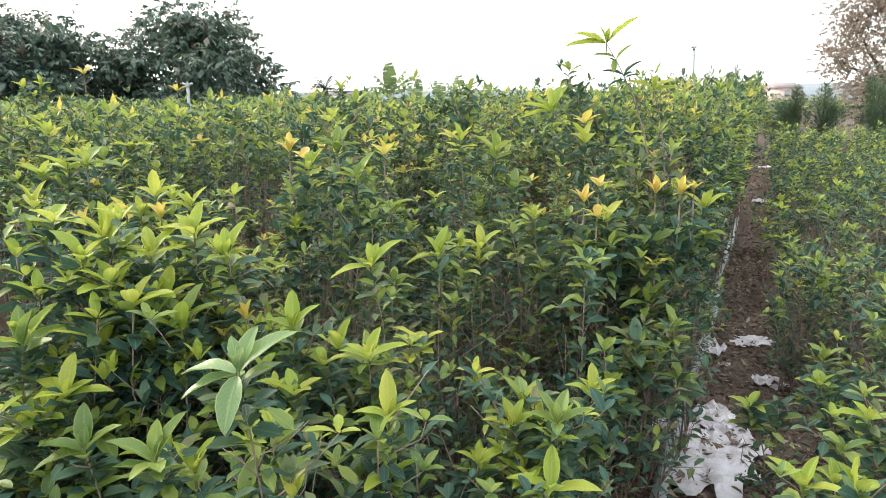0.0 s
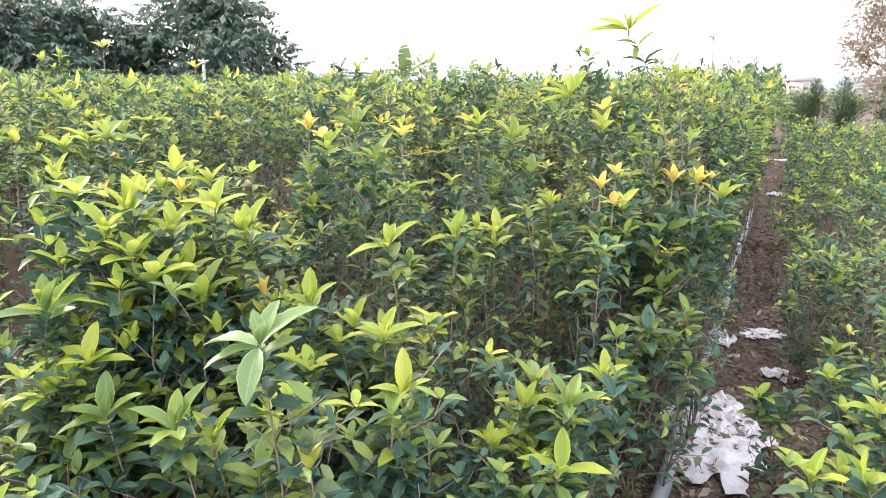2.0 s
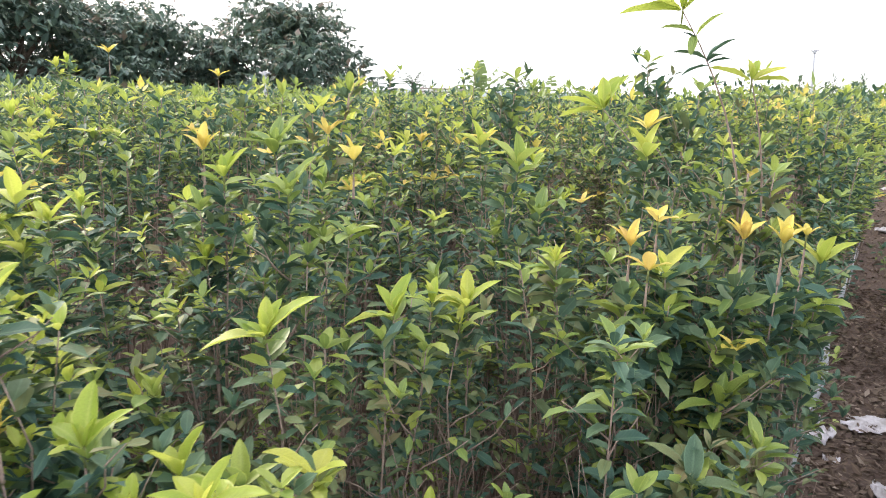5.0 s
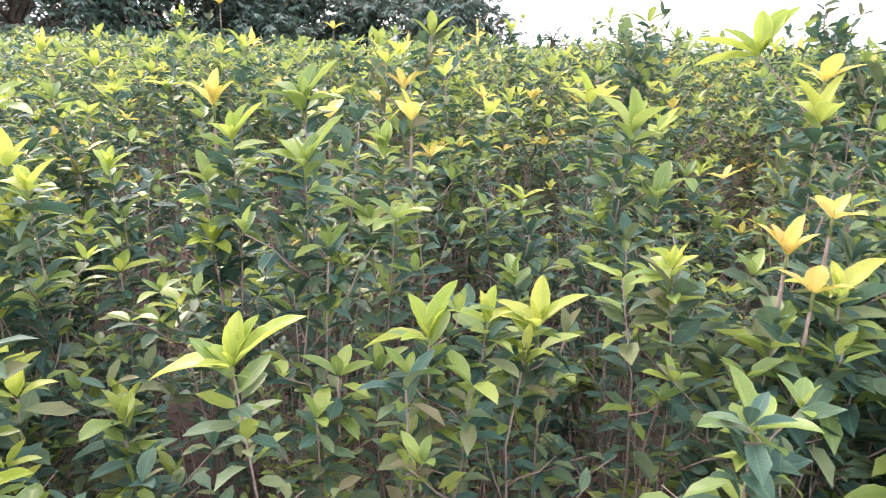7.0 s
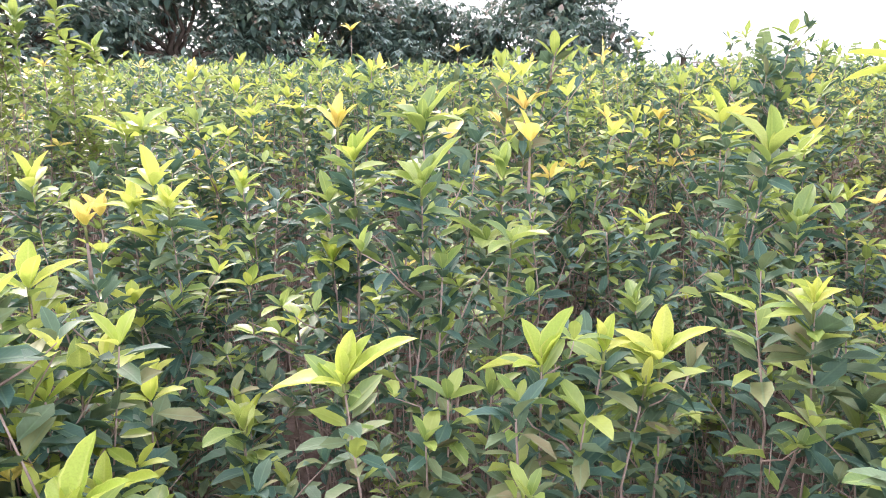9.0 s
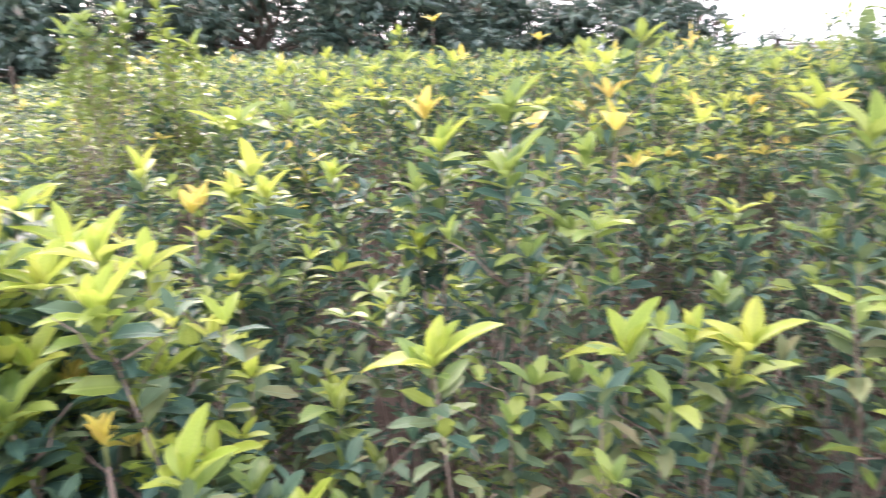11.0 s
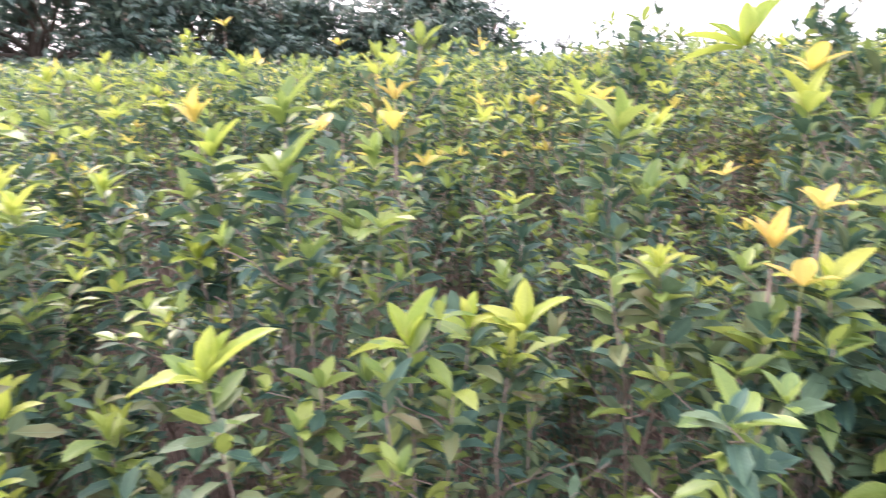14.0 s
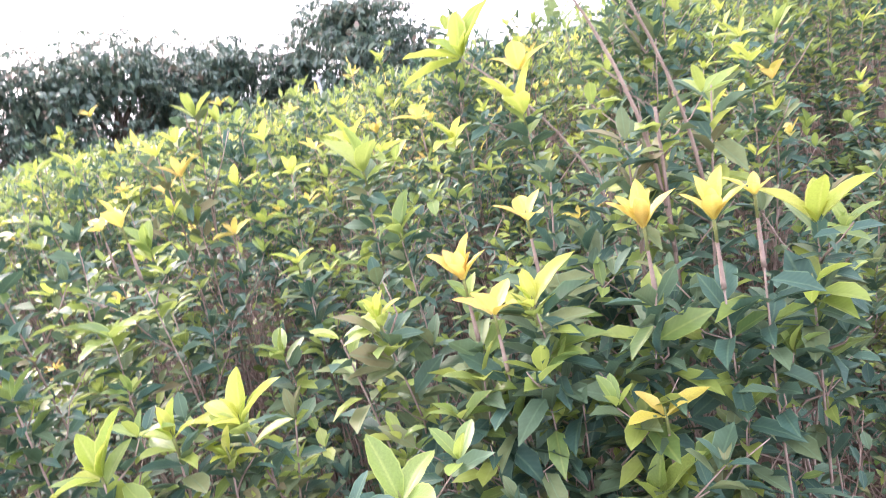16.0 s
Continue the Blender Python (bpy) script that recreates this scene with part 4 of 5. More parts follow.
for x, y, z, tint, size, count in ((1.085, 2.36, 0.42, "yellow", 0.085, 5), (0.929, 1.692, 0.51, "yellow", 0.11, 7), (1.36, 2.427, 0.47, "yellow", 0.09, 6), (1.504, 2.675, 0.47, "fresh", 0.09, 6), (1.308, 2.054, 0.52, "yellow", 0.10, 7), (1.193, 1.975, 0.46, "fresh", 0.10, 6), (1.026, 1.621, 0.54, "yellow", 0.10, 6), (2.09, 4.19, 0.60, "fresh", 0.10, 6)):
    key_shrub(x, y, z, tint, size, count, stems=2, lean=(0.10, -0.04), side_tint="yellow", dense=0.8)

# ---- shrubs near the path, one by one ----


def bed_height(u, v):
    n = noise.noise((u * 0.8, v * 0.8, 5.0)) * 0.10
    if v > 0:
        k = min(1.0, max(0.0, (u + 1.3) / 0.9))
        h = min(1.30, 0.88 + 0.24 * k * k * (3 - 2 * k) + 0.13 * max(0.0, u + 0.4) + 0.02 * max(0.0, min(v, 5.0) - 1.0))
        if v < 0.45 and u < -0.3:
            h = min(h, 0.62)
        rise = min(1.0, max(0.0, (u - 1.6) / 2.2)) * min(1.0, max(0.0, (5.5 - v) / 2.5))
        h += 0.15 * rise                             # the bed stands higher along the path
        if u > 9:
            h += min(0.40, 0.05 * (u - 9)) * (1.0 if v < 3 else 0.15)
        return h + n
    return 0.64 + 0.015 * max(0.0, u) + n


rng = np.random.default_rng(21)
MIXES = (("fresh", "fresh", "yellow"), ("fresh", "old", "yellow", "yellow"), ("old", "fresh", "fresh"), ("yellow", "fresh", "gold"), ("old", "old", "fresh"), ("yellow", "yellow", "fresh"))
WORDS = ("light green", "yellow-green", "mostly green", "yellow and golden", "dull green", "bright yellow-green")
kinds = []
for k in range(12):
    mix = MIXES[k % 6]
    kinds.append([shrub(rng, 1.12, int(rng.integers(3, 7)), mix, SHRUB_LABEL % WORDS[k % 6], "shrubs in the nursery bed", rng.uniform(0.45, 0.62), rng.uniform(0.95, 1.2), 0.068, 0.12), False])
low_kinds = [[shrub(rng, 0.66, int(rng.integers(2, 5)), MIXES[(0, 2, 4, 1)[k % 4]], "young evergreen nursery shrub with %s tips in the lower bed" % WORDS[(0, 2, 4, 1)[k % 4]], "young shrubs in the lower bed", rng.uniform(0.30, 0.5), 0.9, 0.07, 0.11), False] for k in range(6)]
NEAR_U, NEAR_V, NEAR_R = (-2.8, 2.9), 2.6, -2.0
spots = []
step = 0.285
for i in range(-11, 12):
    for j in range(-9, 11):
        u, v = i * step + rng.normal(0, 0.06), j * step + 0.14 + rng.normal(0, 0.06)
        if -0.44 < v < 0.10 or not NEAR_U[0] < u < NEAR_U[1] or not NEAR_R < v < NEAR_V:
            continue
        if 0 < v < 0.24 and u < 0.5:
            continue
        if v < 0 and (v > -0.66 and u < 1.3 and rng.random() < 0.45 or rng.random() < 0.22):
            continue
        spots.append((u, v))
for u, v in spots:
    x, y = in_lane(u, v)
    if min((x - a) ** 2 + (y - c) ** 2 for a, c in KEY_SPOTS) < 0.013:
        continue
    if math.hypot(x + 1.12, y - 3.95) < 0.24 or math.hypot(x + 1.62, y - 2.80) < 0.22:
        continue                                     # gaps where plants are missing
    run = (-0.95 * (x + 0.3) + 1.7 * (y - 2.5)) / 3.79
    if 0 < run < 1 and math.hypot(x + 0.3 + 0.95 * run, y - 2.5 - 1.7 * run) < 0.09:
        continue
    if -1.0 < u < -0.1 and 0.3 < v < 1.5 and rng.random() < 0.2:
        continue
    if 0.1 < u < 0.85 and 0.9 < v < 2.4 and rng.random() < 0.25:
        continue
    h = bed_height(u, v) * rng.uniform(0.86, 1.08)
    close = math.hypot(x - 0.4, y - 1.4) < 1.75
    kind = low_kinds[int(rng.integers(0, 6))] if v < 0 else kinds[int(rng.choice([0, 6, 5, 11, 1, 7])) if u < -0.75 and v > 0.5 else int(rng.choice([2, 0, 8, 10, 0, 6, 1])) if close else int(rng.integers(0, 12))]
    h = min(h * 0.90 if close and v > 0 else h, 1.46)
    wide = 0.8 + 0.2 * h if v > 0 else 1.0
    m = pose(x, y, soil_height(x, y) - 0.004, 0, 0, rng.uniform(0, 360)) @ Matrix.Diagonal((wide, wide, h / (1.12 if v > 0 else 0.66), 1))
    if kind[1]:
        copy_thing(kind[0], m)
    else:
        kind[0].matrix_basis, kind[1] = m, True
for i, kind in enumerate(kinds + low_kinds):
    if not kind[1]:
        x, y = in_lane(2.95 + 0.06 * i, 0.5 + 0.17 * i if i < 12 else -0.9 - 0.2 * (i - 12))
        kind[0].matrix_basis = pose(x, y, soil_height(x, y) - 0.01)

# ---- the rest of the beds ----
STUFF_MATS = (TWIG, OLD, FRESH, YELLOW, GOLD)


def tri_arrays(b):
    v = np.array(b.v, float).reshape(-1, 3)
    f, uv, k = [], [], 0
    for face in b.f:
        n = len(face)
        for i in range(1, n - 1):
            f.append((face[0], face[i], face[i + 1]))
            uv += [b.uv[k], b.uv[k + i], b.uv[k + i + 1]]
        k += n
    return v, np.array(f, int).reshape(-1, 3), np.array(uv, float).reshape(-1, 2)


def far_kind(rng, height, stems, dense, size, mix, twigs=True, low=1, leafy=0.45):
    """A simple shrub for the distance, as arrays by material."""
    wood, old, fresh, tips = grow(rng, height, stems, 0.12, leafy, low, dense, size)
    w, young, gold = Build(), Build(), Build()
    if twigs:
        for line, r in wood:
            if r > 0.0033:
                tube(w, [line[0], line[3], line[-1]], [r * 1.2, r, r * 0.5], 3, False)
    for p, rank in tips:
        t = mix[int(rng.integers(0, len(mix)))]
        t = t if p[2] > 0.74 * height else "old" if rng.random() < 0.5 else "fresh"
        tip(old if t == "old" else young if t == "yellow" else gold if t == "gold" else fresh, rng, p, size * rank * rng.uniform(1.05, 1.4), int(rng.integers(3, 7)), low)
    return [tri_arrays(q) for q in (w, old, fresh, young, gold)]


def scatter(name, label, kinds, places):
    vs, fs, uvs, ms, base = [], [], [], [], 0
    for k, (x, y, z, turn, sx, sz) in enumerate(places):
        c, s = math.cos(turn) * sx, math.sin(turn) * sx
        rot = np.array(((c, s, 0), (-s, c, 0), (0, 0, sz)))
        for mi, (v, f, uv) in enumerate(kinds[k % len(kinds)]):
            if not len(f):
                continue
            vs.append(v @ rot + (x, y, z))
            fs.append(f + base)
            uvs.append(uv)
            ms.append(np.full(len(f), mi))
            base += len(v)
    v, f, uv, mi = np.concatenate(vs), np.concatenate(fs), np.concatenate(uvs), np.concatenate(ms)
    me = bpy.data.meshes.new(name)
    me.vertices.add(len(v))
    me.vertices.foreach_set("co", v.ravel())
    me.loops.add(f.size)
    me.loops.foreach_set("vertex_index", f.ravel())
    me.polygons.add(len(f))
    me.polygons.foreach_set("loop_start", np.arange(0, f.size, 3))
    me.polygons.foreach_set("loop_total", np.full(len(f), 3))
    for q in STUFF_MATS:
        me.materials.append(q)
    me.polygons.foreach_set("material_index", mi)
    me.uv_layers.new(name="leaf").data.foreach_set("uv", uv.ravel())
    me.polygons.foreach_set("use_smooth", np.ones(len(f), bool))
    me.update()
    me.validate()
    return tagged(new(name, me), label, "shrubs", kind="stuff")


rng = np.random.default_rng(33)
FAR_MIX = ("fresh", "old", "fresh", "fresh", "yellow", "fresh", "old", "fresh", "fresh", "old", "fresh", "yellow", "old", "fresh", "gold", "old")
mid_kinds = [far_kind(rng, 1.12, 4, 1.35, 0.063, FAR_MIX if k % 3 else ("fresh", "fresh", "old", "yellow", "fresh"), True, 1, 0.52) for k in range(10)]
next_kinds = [far_kind(rng, 1.12, 4, 1.15, 0.075, FAR_MIX, True, 2, 0.62) for k in range(9)]
young_kinds = [far_kind(rng, 0.66, 3, 1.15, 0.062, ("fresh", "old", "fresh", "old", "old", "yellow"), True, 1, 0.35) for k in range(8)]
far_young_kinds = [far_kind(rng, 0.66, 3, 1.0, 0.075, ("fresh", "old", "fresh", "old", "old", "yellow"), False, 2, 0.45) for k in range(8)]
far_kinds = [far_kind(rng, 1.12, 3, 0.75, 0.100, FAR_MIX, False, 2, 0.76) for k in range(9)]


def sown(u0, u1, v0, v1, step, keep):
    out = []
    for i in range(int((u1 - u0) / step)):
        for j in range(int((v1 - v0) / step)):
            u, v = u0 + i * step + rng.normal(0, 0.22 * step), (v0 + j * step if v0 > 0 else v1 - j * step) + rng.normal(0, 0.18 * step)
            x, y = in_lane(u, v)
            if not keep(x, y, u, v):
                continue
            h = bed_height(u, v) * rng.choice([rng.uniform(0.84, 1.06), rng.uniform(1.0, 1.13)], p=[0.85, 0.15])
            out.append((x, y, soil_height(x, y), rng.uniform(0, 6.28), 1.05 + max(0.0, step - 0.3) * 1.8, h / (1.12 if v > 0 else 0.66)))
    return out


def near_zone(u, v):
    return NEAR_U[0] < u < NEAR_U[1] and NEAR_R < v < NEAR_V


def seen_from(x, y):
    a = math.degrees(math.atan2(x - 0.3, y + 0.6))
    return -88 < a < 42


def ring(x, y):
    return math.hypot(x - 0.3, y - 1.0)


mid = sown(-5.0, 9.6, 0.2, 10.0, 0.30, lambda x, y, u, v: seen_from(x, y) and not near_zone(u, v) and ring(x, y) < 5.4)
for k in range(30):
    u = 2.95 + 0.17 * k + rng.normal(0, 0.04)
    x, y = in_lane(u, 0.08 + rng.normal(0, 0.04))
    mid.append((x, y, soil_height(x, y) - 0.03, rng.uniform(0, 6.28), 1.15, (bed_height(u, 0.3) - rng.uniform(0.1, 0.45)) / 1.12))
scatter("shrub_bed", "dense bed of evergreen nursery shrubs with yellow-green tips", mid_kinds, mid)
middle = sown(-5.0, 9.6, 0.2, 10.0, 0.31, lambda x, y, u, v: seen_from(x, y) and not near_zone(u, v) and 5.4 <= ring(x, y) < 9.0)
scatter("middle_shrub_bed", "dense canopy of evergreen nursery shrubs with golden and green tips", next_kinds, middle)
far = sown(-9.0, 22.0, 0.2, 24.0, 0.42, lambda x, y, u, v: seen_from(x, y) and 9.0 <= ring(x, y) < 20.0)
scatter("far_shrub_bed", "far rows of evergreen nursery shrubs merging into one canopy", far_kinds, far)
right = sown(-4.0, 13.0, -8.0, -0.46, 0.32, lambda x, y, u, v: seen_from(x - 0.35 * max(0.0, x - 1.5), y) and not near_zone(u, v) and ring(x, y) < 12.0)
scatter("low_shrub_bed", "lower bed of young evergreen shrubs beside the path", young_kinds, right)
far_low = sown(7.0, 15.5, -12.0, -0.48, 0.46, lambda x, y, u, v: seen_from(x, y) and ring(x, y) >= 12.0)
scatter("far_low_bed", "far end of the lower shrub bed closing the path", far_young_kinds, far_low + sown(19.0, 24.0, -0.6, 0.4, 0.3, lambda x, y, u, v: True))

# ---- orchard trees behind the bed ----


def crown_tree(rng, height, radius, lobes, leaves, leaf_len):
    """A broad tree: trunk, limbs, and a crown of drooping leaf clumps set round several lobes, its top shoots apart."""
    trunk, limbs, crown, young = Build(), [], Build(), Build()
    fork = vec(rng.normal(0, 0.1), rng.normal(0, 0.1), height * 0.26)
    tube(trunk, bent(rng, (0, 0, -0.05), fork, 5, 0.04), [0.2, 0.17, 0.15, 0.14, 0.13], 8)
    centres = []
    for k in range(lobes):
        a = k * 6.283 / lobes + rng.uniform(-0.3, 0.3)
        r = radius * ((0.66, 0.72, 0.6, 0.36)[k % 4] + rng.uniform(-0.08, 0.08) if k else 0.1)
        c = vec(math.cos(a) * r, math.sin(a) * r, height * ((0.20, 0.36, 0.54, 0.68)[k % 4] + rng.uniform(-0.05, 0.05) if k else 0.70))
        s = vec(radius * rng.uniform(0.32, 0.46), radius * rng.uniform(0.32, 0.46), height * rng.uniform(0.20, 0.29))
        centres.append((c, s))
        b = Build()
        tube(b, bent(rng, fork - vec(0, 0, 0.1), c, 6, 0.12), [0.10, 0.085, 0.07, 0.05, 0.035, 0.015], 6)
        limbs.append(b)
    per = 15

    def blade(b, q, dd, L, broad):
        sd = unit(np.cross(dd, UP + rng.normal(0, 0.35, 3))) * (L * broad)
        b.add([q, q + dd * L * 0.48 - sd, q + dd * L - vec(0, 0, 0.12 * L), q + dd * L * 0.48 + sd], [(0, 1, 2), (0, 2, 3)], [(0.45, 0), (0.1, 0.5), (0.5, 1), (0.85, 0.5)])

    for k in range(leaves // per):
        c, s = centres[int(rng.integers(0, lobes))]
        d = unit(rng.normal(0, 1, 3))
        if d[2] < -0.4:
            d[2] *= -0.5
        rad = rng.uniform(0.82, 1.06) if rng.random() < 0.8 else rng.uniform(0.45, 0.85)
        p = c + d * s * rad * (1 + 0.14 * math.sin(d[0] * 9 + d[1] * 7 + d[2] * 11))
        if p[2] < 0.25:
            continue
        top = d[2] > 0.45 and rad > 0.95 and p[2] > 0.62 * height and rng.random() < 0.5
        out = unit(vec(d[0], d[1], 0.1 + 0.5 * max(0.0, d[2])) + rng.normal(0, 0.25, 3)) if not top else unit(vec(0.5 * d[0], 0.5 * d[1], 1.0) + rng.normal(0, 0.2, 3))
        reach = leaf_len * (1.5 if not top else 2.6)
        for j in range(per):
            t = j / (per - 1)
            q = p + out * reach * (t - 0.35) - UP * (0.25 * reach * t * t * (0 if top else 1))
            a = j * 2.4 + rng.uniform(-0.4, 0.4)
            side = vec(math.cos(a), math.sin(a), 0)
            dd = unit(side * 0.8 + out * 0.55 - UP * (rng.uniform(0.25, 1.0) if not top else rng.uniform(-0.2, 0.5)))
            blade(young if top and rng.random() < 0.6 else crown, q, dd, leaf_len * rng.uniform(0.7, 1.2), 0.19)
    for k in range(leaves // 6):                     # the shaded inside of the crown
        c, s = centres[int(rng.integers(0, lobes))]
        q = c + unit(rng.normal(0, 1, 3)) * s * rng.uniform(0.1, 0.78)
        if q[2] > 0.2:
            blade(crown, q, unit(rng.normal(0, 1, 3) + vec(0, 0, -0.6)), leaf_len * rng.uniform(1.5, 2.2), 0.25)
    return trunk, limbs, crown, young


def tree(rng, x, y, height, radius, lobes, mat, label, name="orchard_tree", category="tree", group="orchard trees behind the bed", leaves=17000, leaf_len=0.195):
    ob = thing(name, label, category, group)
    ob.matrix_basis = pose(x, y, soil_height(x, y))
    trunk, limbs, crown, young = crown_tree(rng, height, radius, lobes, leaves, leaf_len)
    part("trunk", trunk, ob, "", BARK)
    for b in limbs:
        part("limb", b, ob, "", BARK)
    part("crown", crown, ob, "", mat)
    tagged(part("young_shoot", young, ob, "", RUST_LEAF), "reddish brown young shoots", kind="stuff")
    return ob


def polar(azimuth, distance):
    return 0.1 + distance * math.sin(radians(azimuth)), 0.4 + distance * math.cos(radians(azimuth))


rng = np.random.default_rng(77)
for az, dist, h, r in ((-20.0, 24.5, 4.75, 3.1), (-30.5, 25.0, 4.45, 3.2), (-38.5, 24.0, 5.3, 3.5), (-48.5, 23.0, 5.6, 3.6), (-58.5, 22.0, 5.7, 3.6), (-69.0, 21.0, 5.6, 3.6), (-80.0, 20.0, 5.6, 3.6)):
    x, y = polar(az, dist)
    tree(rng, x, y, h, r, 17, TREE_LEAF, "broad dark green orchard tree with drooping leaves and reddish young twigs")
for az, dist, h, r in ((-33.0, 28.5, 5.0, 3.4), (-54.0, 27.0, 5.8, 3.6), (-76.0, 25.0, 5.8, 3.6)):
    x, y = polar(az, dist)
    tree(rng, x, y, h, r, 7, TREE_LEAF, "broad dark green orchard tree standing in the second row", leaves=6000)
x, y = polar(32.6, 27.0)
tree(rng, x, y, 6.8, 2.7, 14, RUST_LEAF, "tall tree with thin reddish brown hazy foliage", "thin_tree", "tree", "trees beyond the low bed", 44000, 0.095)
x, y = polar(36.5, 25.0)
tree(rng, x, y, 7.2, 2.4, 8, TREE_LEAF, "tall dark green tree behind the low bed", "thin_tree", "tree", "trees beyond the low bed", 16000, 0.14)

# ---- conifers ----


def conifer(rng, x, y, height, width, label, airy=False):
    ob = thing("juniper", label, "conifer", "junipers beyond the beds")
    ob.matrix_basis = pose(x, y, soil_height(x, y))
    b = Build()
    tube(b, bent(rng, (0, 0, -0.03), (0, 0, height * 0.9), 5, 0.02), [0.04, 0.035, 0.025, 0.018, 0.008], 6)
    part("trunk", b, ob, "", BARK)
    b = Build()
    plumes = [(0.0, 0.0, 1.0, 1.0)] + [(rng.normal(0, 0.42) * width, rng.normal(0, 0.42) * width, rng.uniform(0.55, 0.93), rng.uniform(0.5, 0.9)) for k in range(6 if airy else 9)]
    for k in range(2600):
        px_, py_, tall_, thick_ = plumes[int(rng.integers(0, len(plumes)))]
        t, a = rng.uniform(0.03, 1.0) ** 0.9, rng.uniform(0, 6.28)
        if airy and rng.random() < 0.3:
            continue
        r = width * 0.5 * thick_ * (1 - t) ** 0.6 * rng.uniform(0.1, 1.0) * (1 + 0.4 * math.sin(t * 21 + 3 * a))
        p = vec(px_ * (0.4 + 0.9 * t) + math.cos(a) * r, py_ * (0.4 + 0.9 * t) + math.sin(a) * r, height * tall_ * t * 0.93)
        leaf(b, p, vec(math.cos(a) * 0.7, math.sin(a) * 0.7, 1.1) + rng.normal(0, 0.4, 3), vec(-math.cos(a), -math.sin(a), 0.4), rng.uniform(0.08, 0.24), rng.uniform(0.014, 0.03), 0.2, 0.1, 0, 2)
    part("crown", b, ob, "", NEEDLE)


rng = np.random.default_rng(91)
for px, d, top, w, label in ((1205, 19.0, 2.36, 0.30, "slim dark juniper rising above the shrubs"), (1255, 19.5, 2.42, 0.40, "slim dark juniper rising above the shrubs"), (1298, 19.5, 2.46, 0.30, "slim dark juniper rising above the shrubs"),
                             (1385, 22.0, 1.45, 0.60, "stout dark green juniper beside the far path"), (1406, 21.0, 1.92, 0.48, "columnar dark green juniper beside the far path"), (1456, 20.0, 2.0, 0.56, "columnar dark green juniper beside the low bed"), (1563, 17.0, 2.35, 0.40, "bright green columnar juniper at the edge of the low bed")):
    conifer(rng, 0.03 + d * ((px - 784) * 0.000805 - 0.0084), 0.16 + d, top, w, label, px < 1300)

# ---- bananas and a small palm ----


def banana(rng, x, y, height, count, label, fan=()):
    ob = thing("banana_plant", label, "banana plant", "banana plants beyond the bed")
    ob.matrix_basis = pose(x, y, soil_height(x, y))
    b = Build()
    tube(b, bent(rng, (0, 0, -0.05), (0, 0, height * 0.62), 5, 0.03), [0.11, 0.1, 0.09, 0.075, 0.05], 8)
    part("pseudostem", b, ob, "", GREEN_TWIG)
    for k in range(count):
        a, el, L = rng.uniform(0, 6.28), rng.uniform(0.35, 1.45), height * rng.uniform(0.42, 0.6)
        if k < len(fan):
            a, el = radians(fan[k][0]), radians(fan[k][1])
            L *= 0.72 if fan[k][1] > 70 else 0.95
        wide = 0.24 if el > 1.15 else 0.17
        base, side = vec(0, 0, height * rng.uniform(0.55, 0.62)), vec(-math.sin(a), math.cos(a), 0)
        b = Build()
        d = ring_way(a, el)
        sag = rng.uniform(0.25, 0.75) * (1.5 - el)
        spine = [base + d * L * t - UP * (sag * L * t * t) for t in np.linspace(0, 1, 12)]
        for i in range(1, 11):
            for sgn in (-1, 1):
                if rng.random() < 0.05:
                    continue
                w0, w1 = (wide * math.sin(math.pi * (i + o) / 12.0) ** 0.6 * height / 2.6 for o in (0.0, 0.86))
                drop = UP * (rng.uniform(-0.16, 0.0) if el < 1.1 else rng.uniform(-0.04, 0.04))
                q0, q1 = spine[i], spine[i] + (spine[i + 1] - spine[i]) * rng.uniform(0.86, 1.0)
                b.add([q0, q1, q1 + side * sgn * w1 + drop, q0 + side * sgn * w0 + drop], [(0, 1, 2, 3)], [(0.5, 0.2), (0.5, 0.4), (0.9, 0.4), (0.9, 0.2)])
        tube(b, spine, [0.02 * (1 - 0.08 * i) for i in range(12)], 4)
        part("leaf", b, ob, "", BANANA)


def at_px(px, d):
    return 0.03 + d * ((px - 784) * 0.000805 - 0.0084), 0.16 + d


rng = np.random.default_rng(101)
for px, d, h, n in ((690, 26.0, 2.75, 9), (738, 28.0, 2.1, 6), (778, 28.0, 2.2, 6), (808, 27.0, 2.3, 7), (858, 29.0, 2.1, 6), (662, 29.0, 1.9, 6)):
    x, y = at_px(px, d)
    banana(rng, x, y, h, n, "grey-green banana plant with ragged upright leaves" if h > 2.4 else "low grey-green banana plant with tattered leaves", ((95, 82), (265, 76), (8, 48), (175, 40), (350, 22), (190, 18), (30, 62), (160, 60)) if h > 2.6 else ((20, 60), (160, 66), (200, 30), (340, 25), (280, 70)))
palm = thing("palm", "small dull grey-green palm with short drooping fronds", "palm")
x, y = at_px(575, 25.0)
palm.matrix_basis = pose(x, y, soil_height(x, y))
b = Build()
tube(b, bent(rng, (0, 0, -0.05), (0, 0, 1.85), 5, 0.02), [0.12, 0.12, 0.11, 0.11, 0.09], 8)
part("trunk", b, palm, "", BARK)
for k in range(14):
    a, el, L = rng.uniform(0, 6.28), rng.uniform(0.1, 1.4), rng.uniform(0.45, 0.7)
    d = ring_way(a, el)
    b = Build()
    spine = [vec(0, 0, 1.82) + d * L * t - UP * 0.35 * L * t * t for t in np.linspace(0, 1, 9)]
    tube(b, spine, [0.012 - 0.001 * i for i in range(9)], 4)
    for i in range(1, 9):
        for sgn in (-1, 1):
            leaf(b, spine[i], vec(-math.sin(a), math.cos(a), 0) * sgn + d * 0.8 - UP * 0.3, UP, 0.22, 0.035, 0.2, 0.1, 0, 1)
    part("frond", b, palm, "", NEEDLE)

# ---- sprinkler risers ----


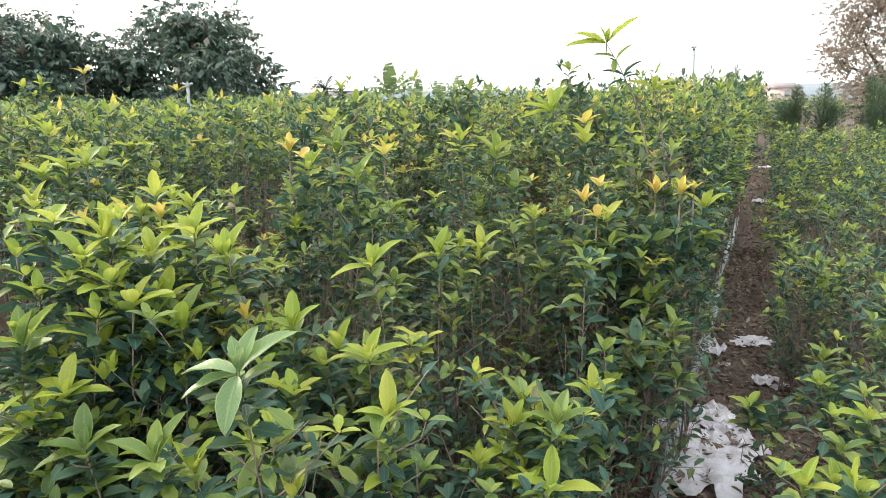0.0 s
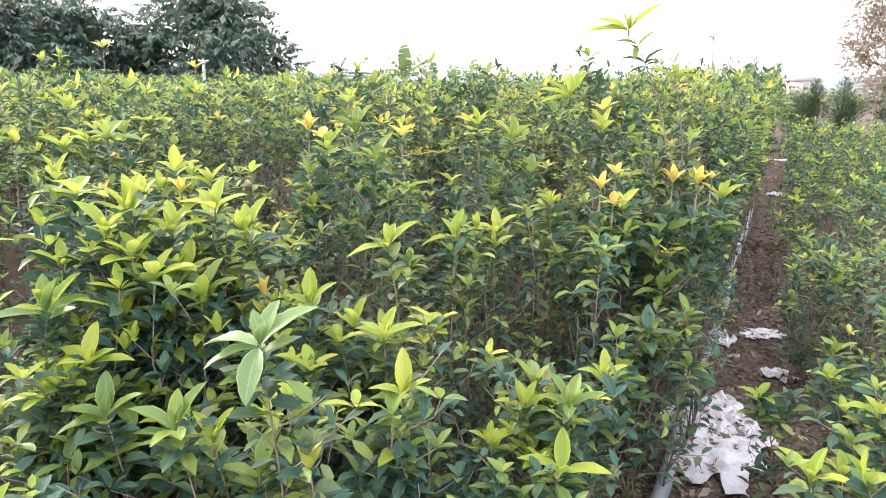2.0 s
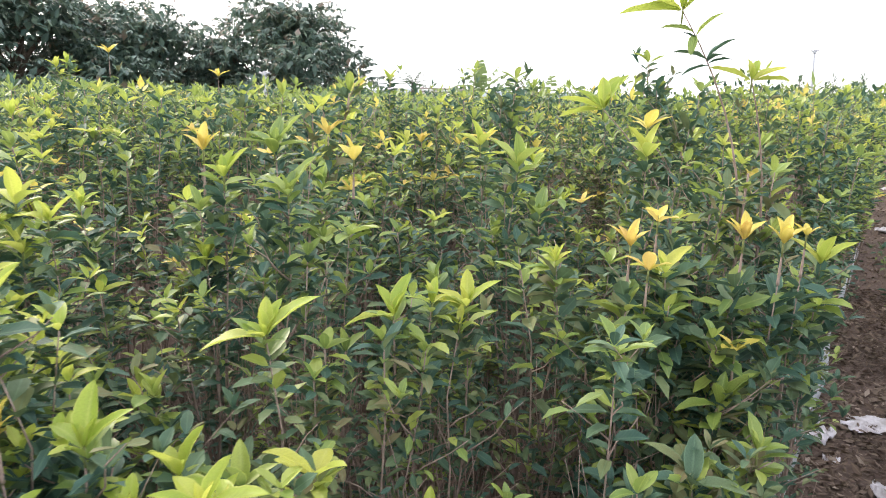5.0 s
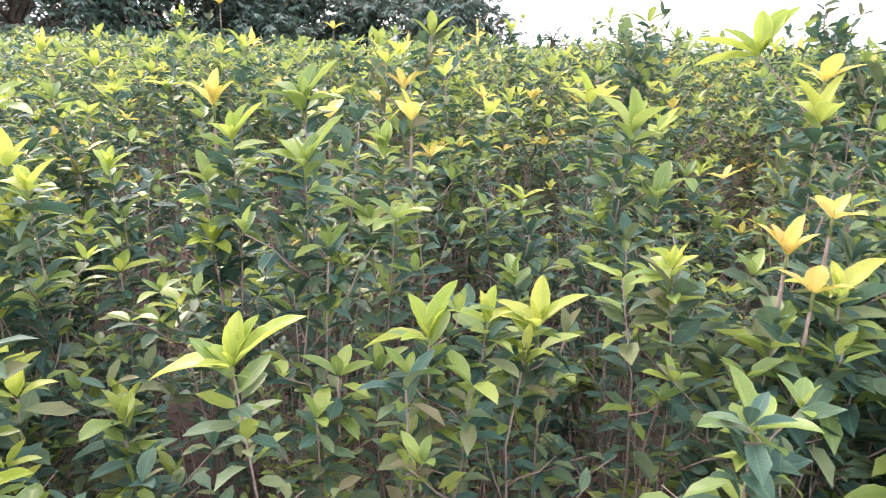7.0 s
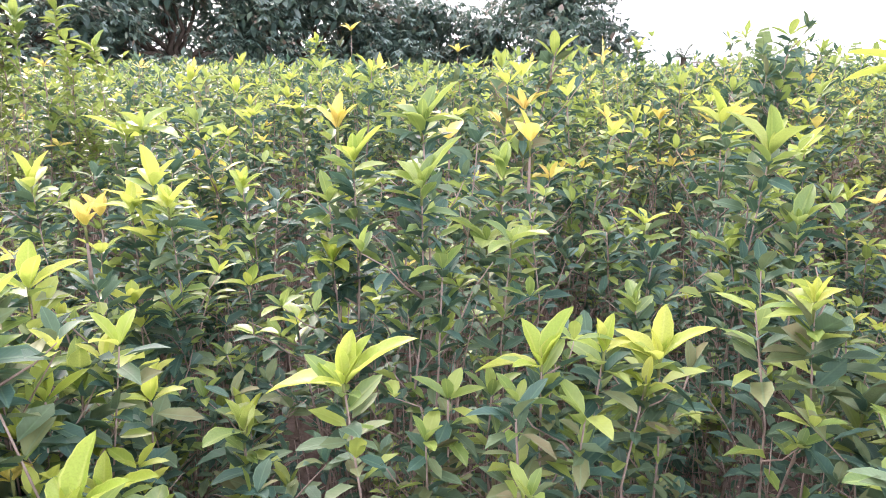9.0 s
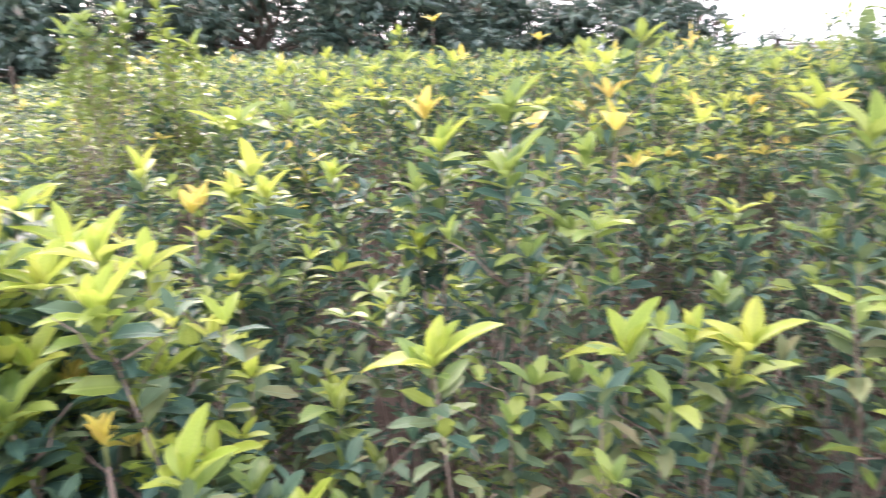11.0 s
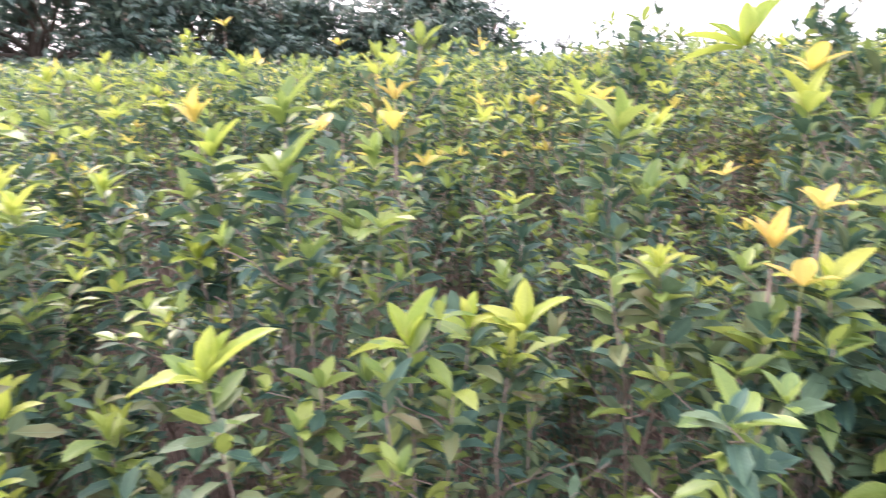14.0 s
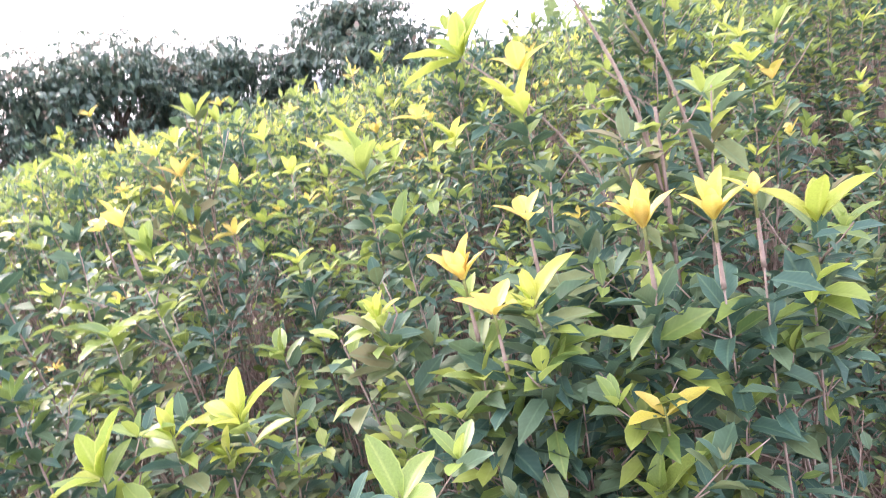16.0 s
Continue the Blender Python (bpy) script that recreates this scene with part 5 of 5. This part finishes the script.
def riser(x, y, height, r, label, mat, lean=0.0):
    ob = thing("sprinkler_riser", label, "sprinkler", "sprinkler risers in the beds")
    ob.matrix_basis = pose(x, y, soil_height(x, y), 0, lean, 0)
    b = Build()
    tube(b, [(0, 0, -0.05), (0, 0, height - 0.06)], [r, r], 10)
    part("pole", b, ob, "", mat)
    b = Build()
    tube(b, [(0, 0, height - 0.09), (0, 0, height - 0.05)], [r * 1.35, r * 1.35], 10)
    part("collar", b, ob, "", mat)
    b = Build()
    tube(b, [(-r * 3.4, 0, height - 0.02), (-r * 1.5, 0, height - 0.045), (r * 1.5, 0, height - 0.045), (r * 3.4, 0, height - 0.02)], [r * 0.7, r * 0.9, r * 0.9, r * 0.7], 8)
    tube(b, [(0, 0, height - 0.05), (0, 0, height + 0.01)], [r * 0.9, r * 0.4], 8)
    part("sprinkler_head", b, ob, "", METAL)
    return ob


riser(-4.77, 13.03, 1.76, 0.028, "grey sprinkler riser with a small head above the bed", PVC)
x, y = at_px(1233, 15.0)
riser(x, y, 2.55, 0.02, "tall thin grey sprinkler riser in the far bed", PVC, -3.5)
x, y = at_px(1346, 20.5)
riser(x, y, 2.25, 0.022, "thin grey sprinkler riser at the far end of the path", PVC, -4.5)

# ---- slack wires before the orchard ----
for k, (z0, z1) in enumerate(((2.6, 1.33), (1.93, 1.33))):
    ob = thing("wire", "thin grey wire strung before the orchard trees", "wire", "wires before the orchard")
    b = Build()
    x0, y0 = polar(-92.0, 10.6)
    x1, y1 = polar(-62.0, 10.2)
    pts = [(x0 + (x1 - x0) * t, y0 + (y1 - y0) * t, z0 + (z1 - z0) * t - 0.12 * t * (1 - t)) for t in np.linspace(0, 1, 14)]
    tube(b, pts, [0.005] * 14, 5)
    part("strand", b, ob, "", WIRE)
    for e, (px_, py_, pz_) in enumerate((pts[0], pts[-1])):
        b = Build()
        tube(b, [(px_, py_, -0.05), (px_, py_, pz_ + 0.05)], [0.03, 0.025], 8)
        part("stake", b, ob, "", BARK)

# ---- far buildings and hills ----


def block(b, lo, hi):
    x0, y0, z0 = lo
    x1, y1, z1 = hi
    b.add([(x0, y0, z0), (x1, y0, z0), (x1, y1, z0), (x0, y1, z0), (x0, y0, z1), (x1, y0, z1), (x1, y1, z1), (x0, y1, z1)], [(0, 3, 2, 1), (4, 5, 6, 7), (0, 1, 5, 4), (1, 2, 6, 5), (2, 3, 7, 6), (3, 0, 4, 7)])


shed = thing("shed", "low white shed clad in horizontal metal sheets", "shed")
x, y = at_px(606, 55.0)
shed.matrix_basis = pose(x, y, 0)
b = Build()
block(b, (-1.4, 0, 0), (1.6, 4, 2.0))
part("wall", b, shed, "", ROOF)
for k in range(6):
    b = Build()
    block(b, (-1.5, -0.08 - 0.01 * k, 0.45 + 0.27 * k), (1.7, -0.01, 0.63 + 0.27 * k))
    part("cladding_sheet", b, shed, "", SHEET)
b = Build()
block(b, (-1.6, -0.2, 2.0), (1.8, 4.2, 2.1))
part("roof", b, shed, "", ROOF)

for px, d, w, h, label in ((1395, 160.0, 5.0, 3.6, "far pink plastered house in the haze"), (1372, 175.0, 6.0, 3.0, "far pale low house in the haze")):
    house = thing("house", label, "house", "far houses")
    x, y = at_px(px, d)
    house.matrix_basis = pose(x, y, 0)
    b = Build()
    block(b, (-w / 2, 0, 0), (w / 2, 8, h))
    part("wall", b, house, "", PLASTER)
    b = Build()
    b.add([(-w / 2 - 0.4, -0.4, h), (w / 2 + 0.4, -0.4, h), (w / 2 + 0.4, 8.4, h), (-w / 2 - 0.4, 8.4, h), (-w / 2, 4, h + 1.4), (w / 2, 4, h + 1.4)], [(0, 1, 5, 4), (2, 3, 4, 5), (1, 2, 5), (3, 0, 4), (0, 3, 2, 1)])
    part("roof", b, house, "", ROOF)
    for i in range(3):
        b = Build()
        block(b, (-w / 2 + 1 + i * w / 3.2, -0.05, h * 0.5), (-w / 2 + 2.2 + i * w / 3.2, 0.02, h * 0.5 + 1.3))
        part("window", b, house, "", METAL)

# low ridge on the horizon, its haze only in the base colour
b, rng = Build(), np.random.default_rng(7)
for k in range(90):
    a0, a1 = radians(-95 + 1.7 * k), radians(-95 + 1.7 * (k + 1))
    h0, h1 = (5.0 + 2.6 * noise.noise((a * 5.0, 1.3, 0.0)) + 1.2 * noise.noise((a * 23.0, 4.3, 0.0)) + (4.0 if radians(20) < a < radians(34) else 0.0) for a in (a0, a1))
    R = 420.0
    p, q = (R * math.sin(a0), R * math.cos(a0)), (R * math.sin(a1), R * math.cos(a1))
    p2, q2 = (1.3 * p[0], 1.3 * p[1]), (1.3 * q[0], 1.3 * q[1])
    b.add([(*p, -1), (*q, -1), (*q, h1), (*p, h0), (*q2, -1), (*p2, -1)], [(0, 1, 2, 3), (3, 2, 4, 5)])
tagged(new("backdrop", b.mesh("backdrop", HAZE_HILL)), "low wooded hills on the horizon, pale haze in their colour", "hills", kind="structure")

# scrub between the bed and the horizon
rng = np.random.default_rng(55)
places = []
for k in range(300):
    a, d = radians(rng.uniform(-14, 40)), rng.uniform(21, 46)
    x, y = 0.1 + d * math.sin(a), 0.4 + d * math.cos(a)
    places.append((x, y, 0.0, rng.uniform(0, 6.28), 2.0, rng.uniform(1.0, 1.45)))
scatter("far_scrub", "hazy green scrub and young trees beyond the beds", far_kinds, places)
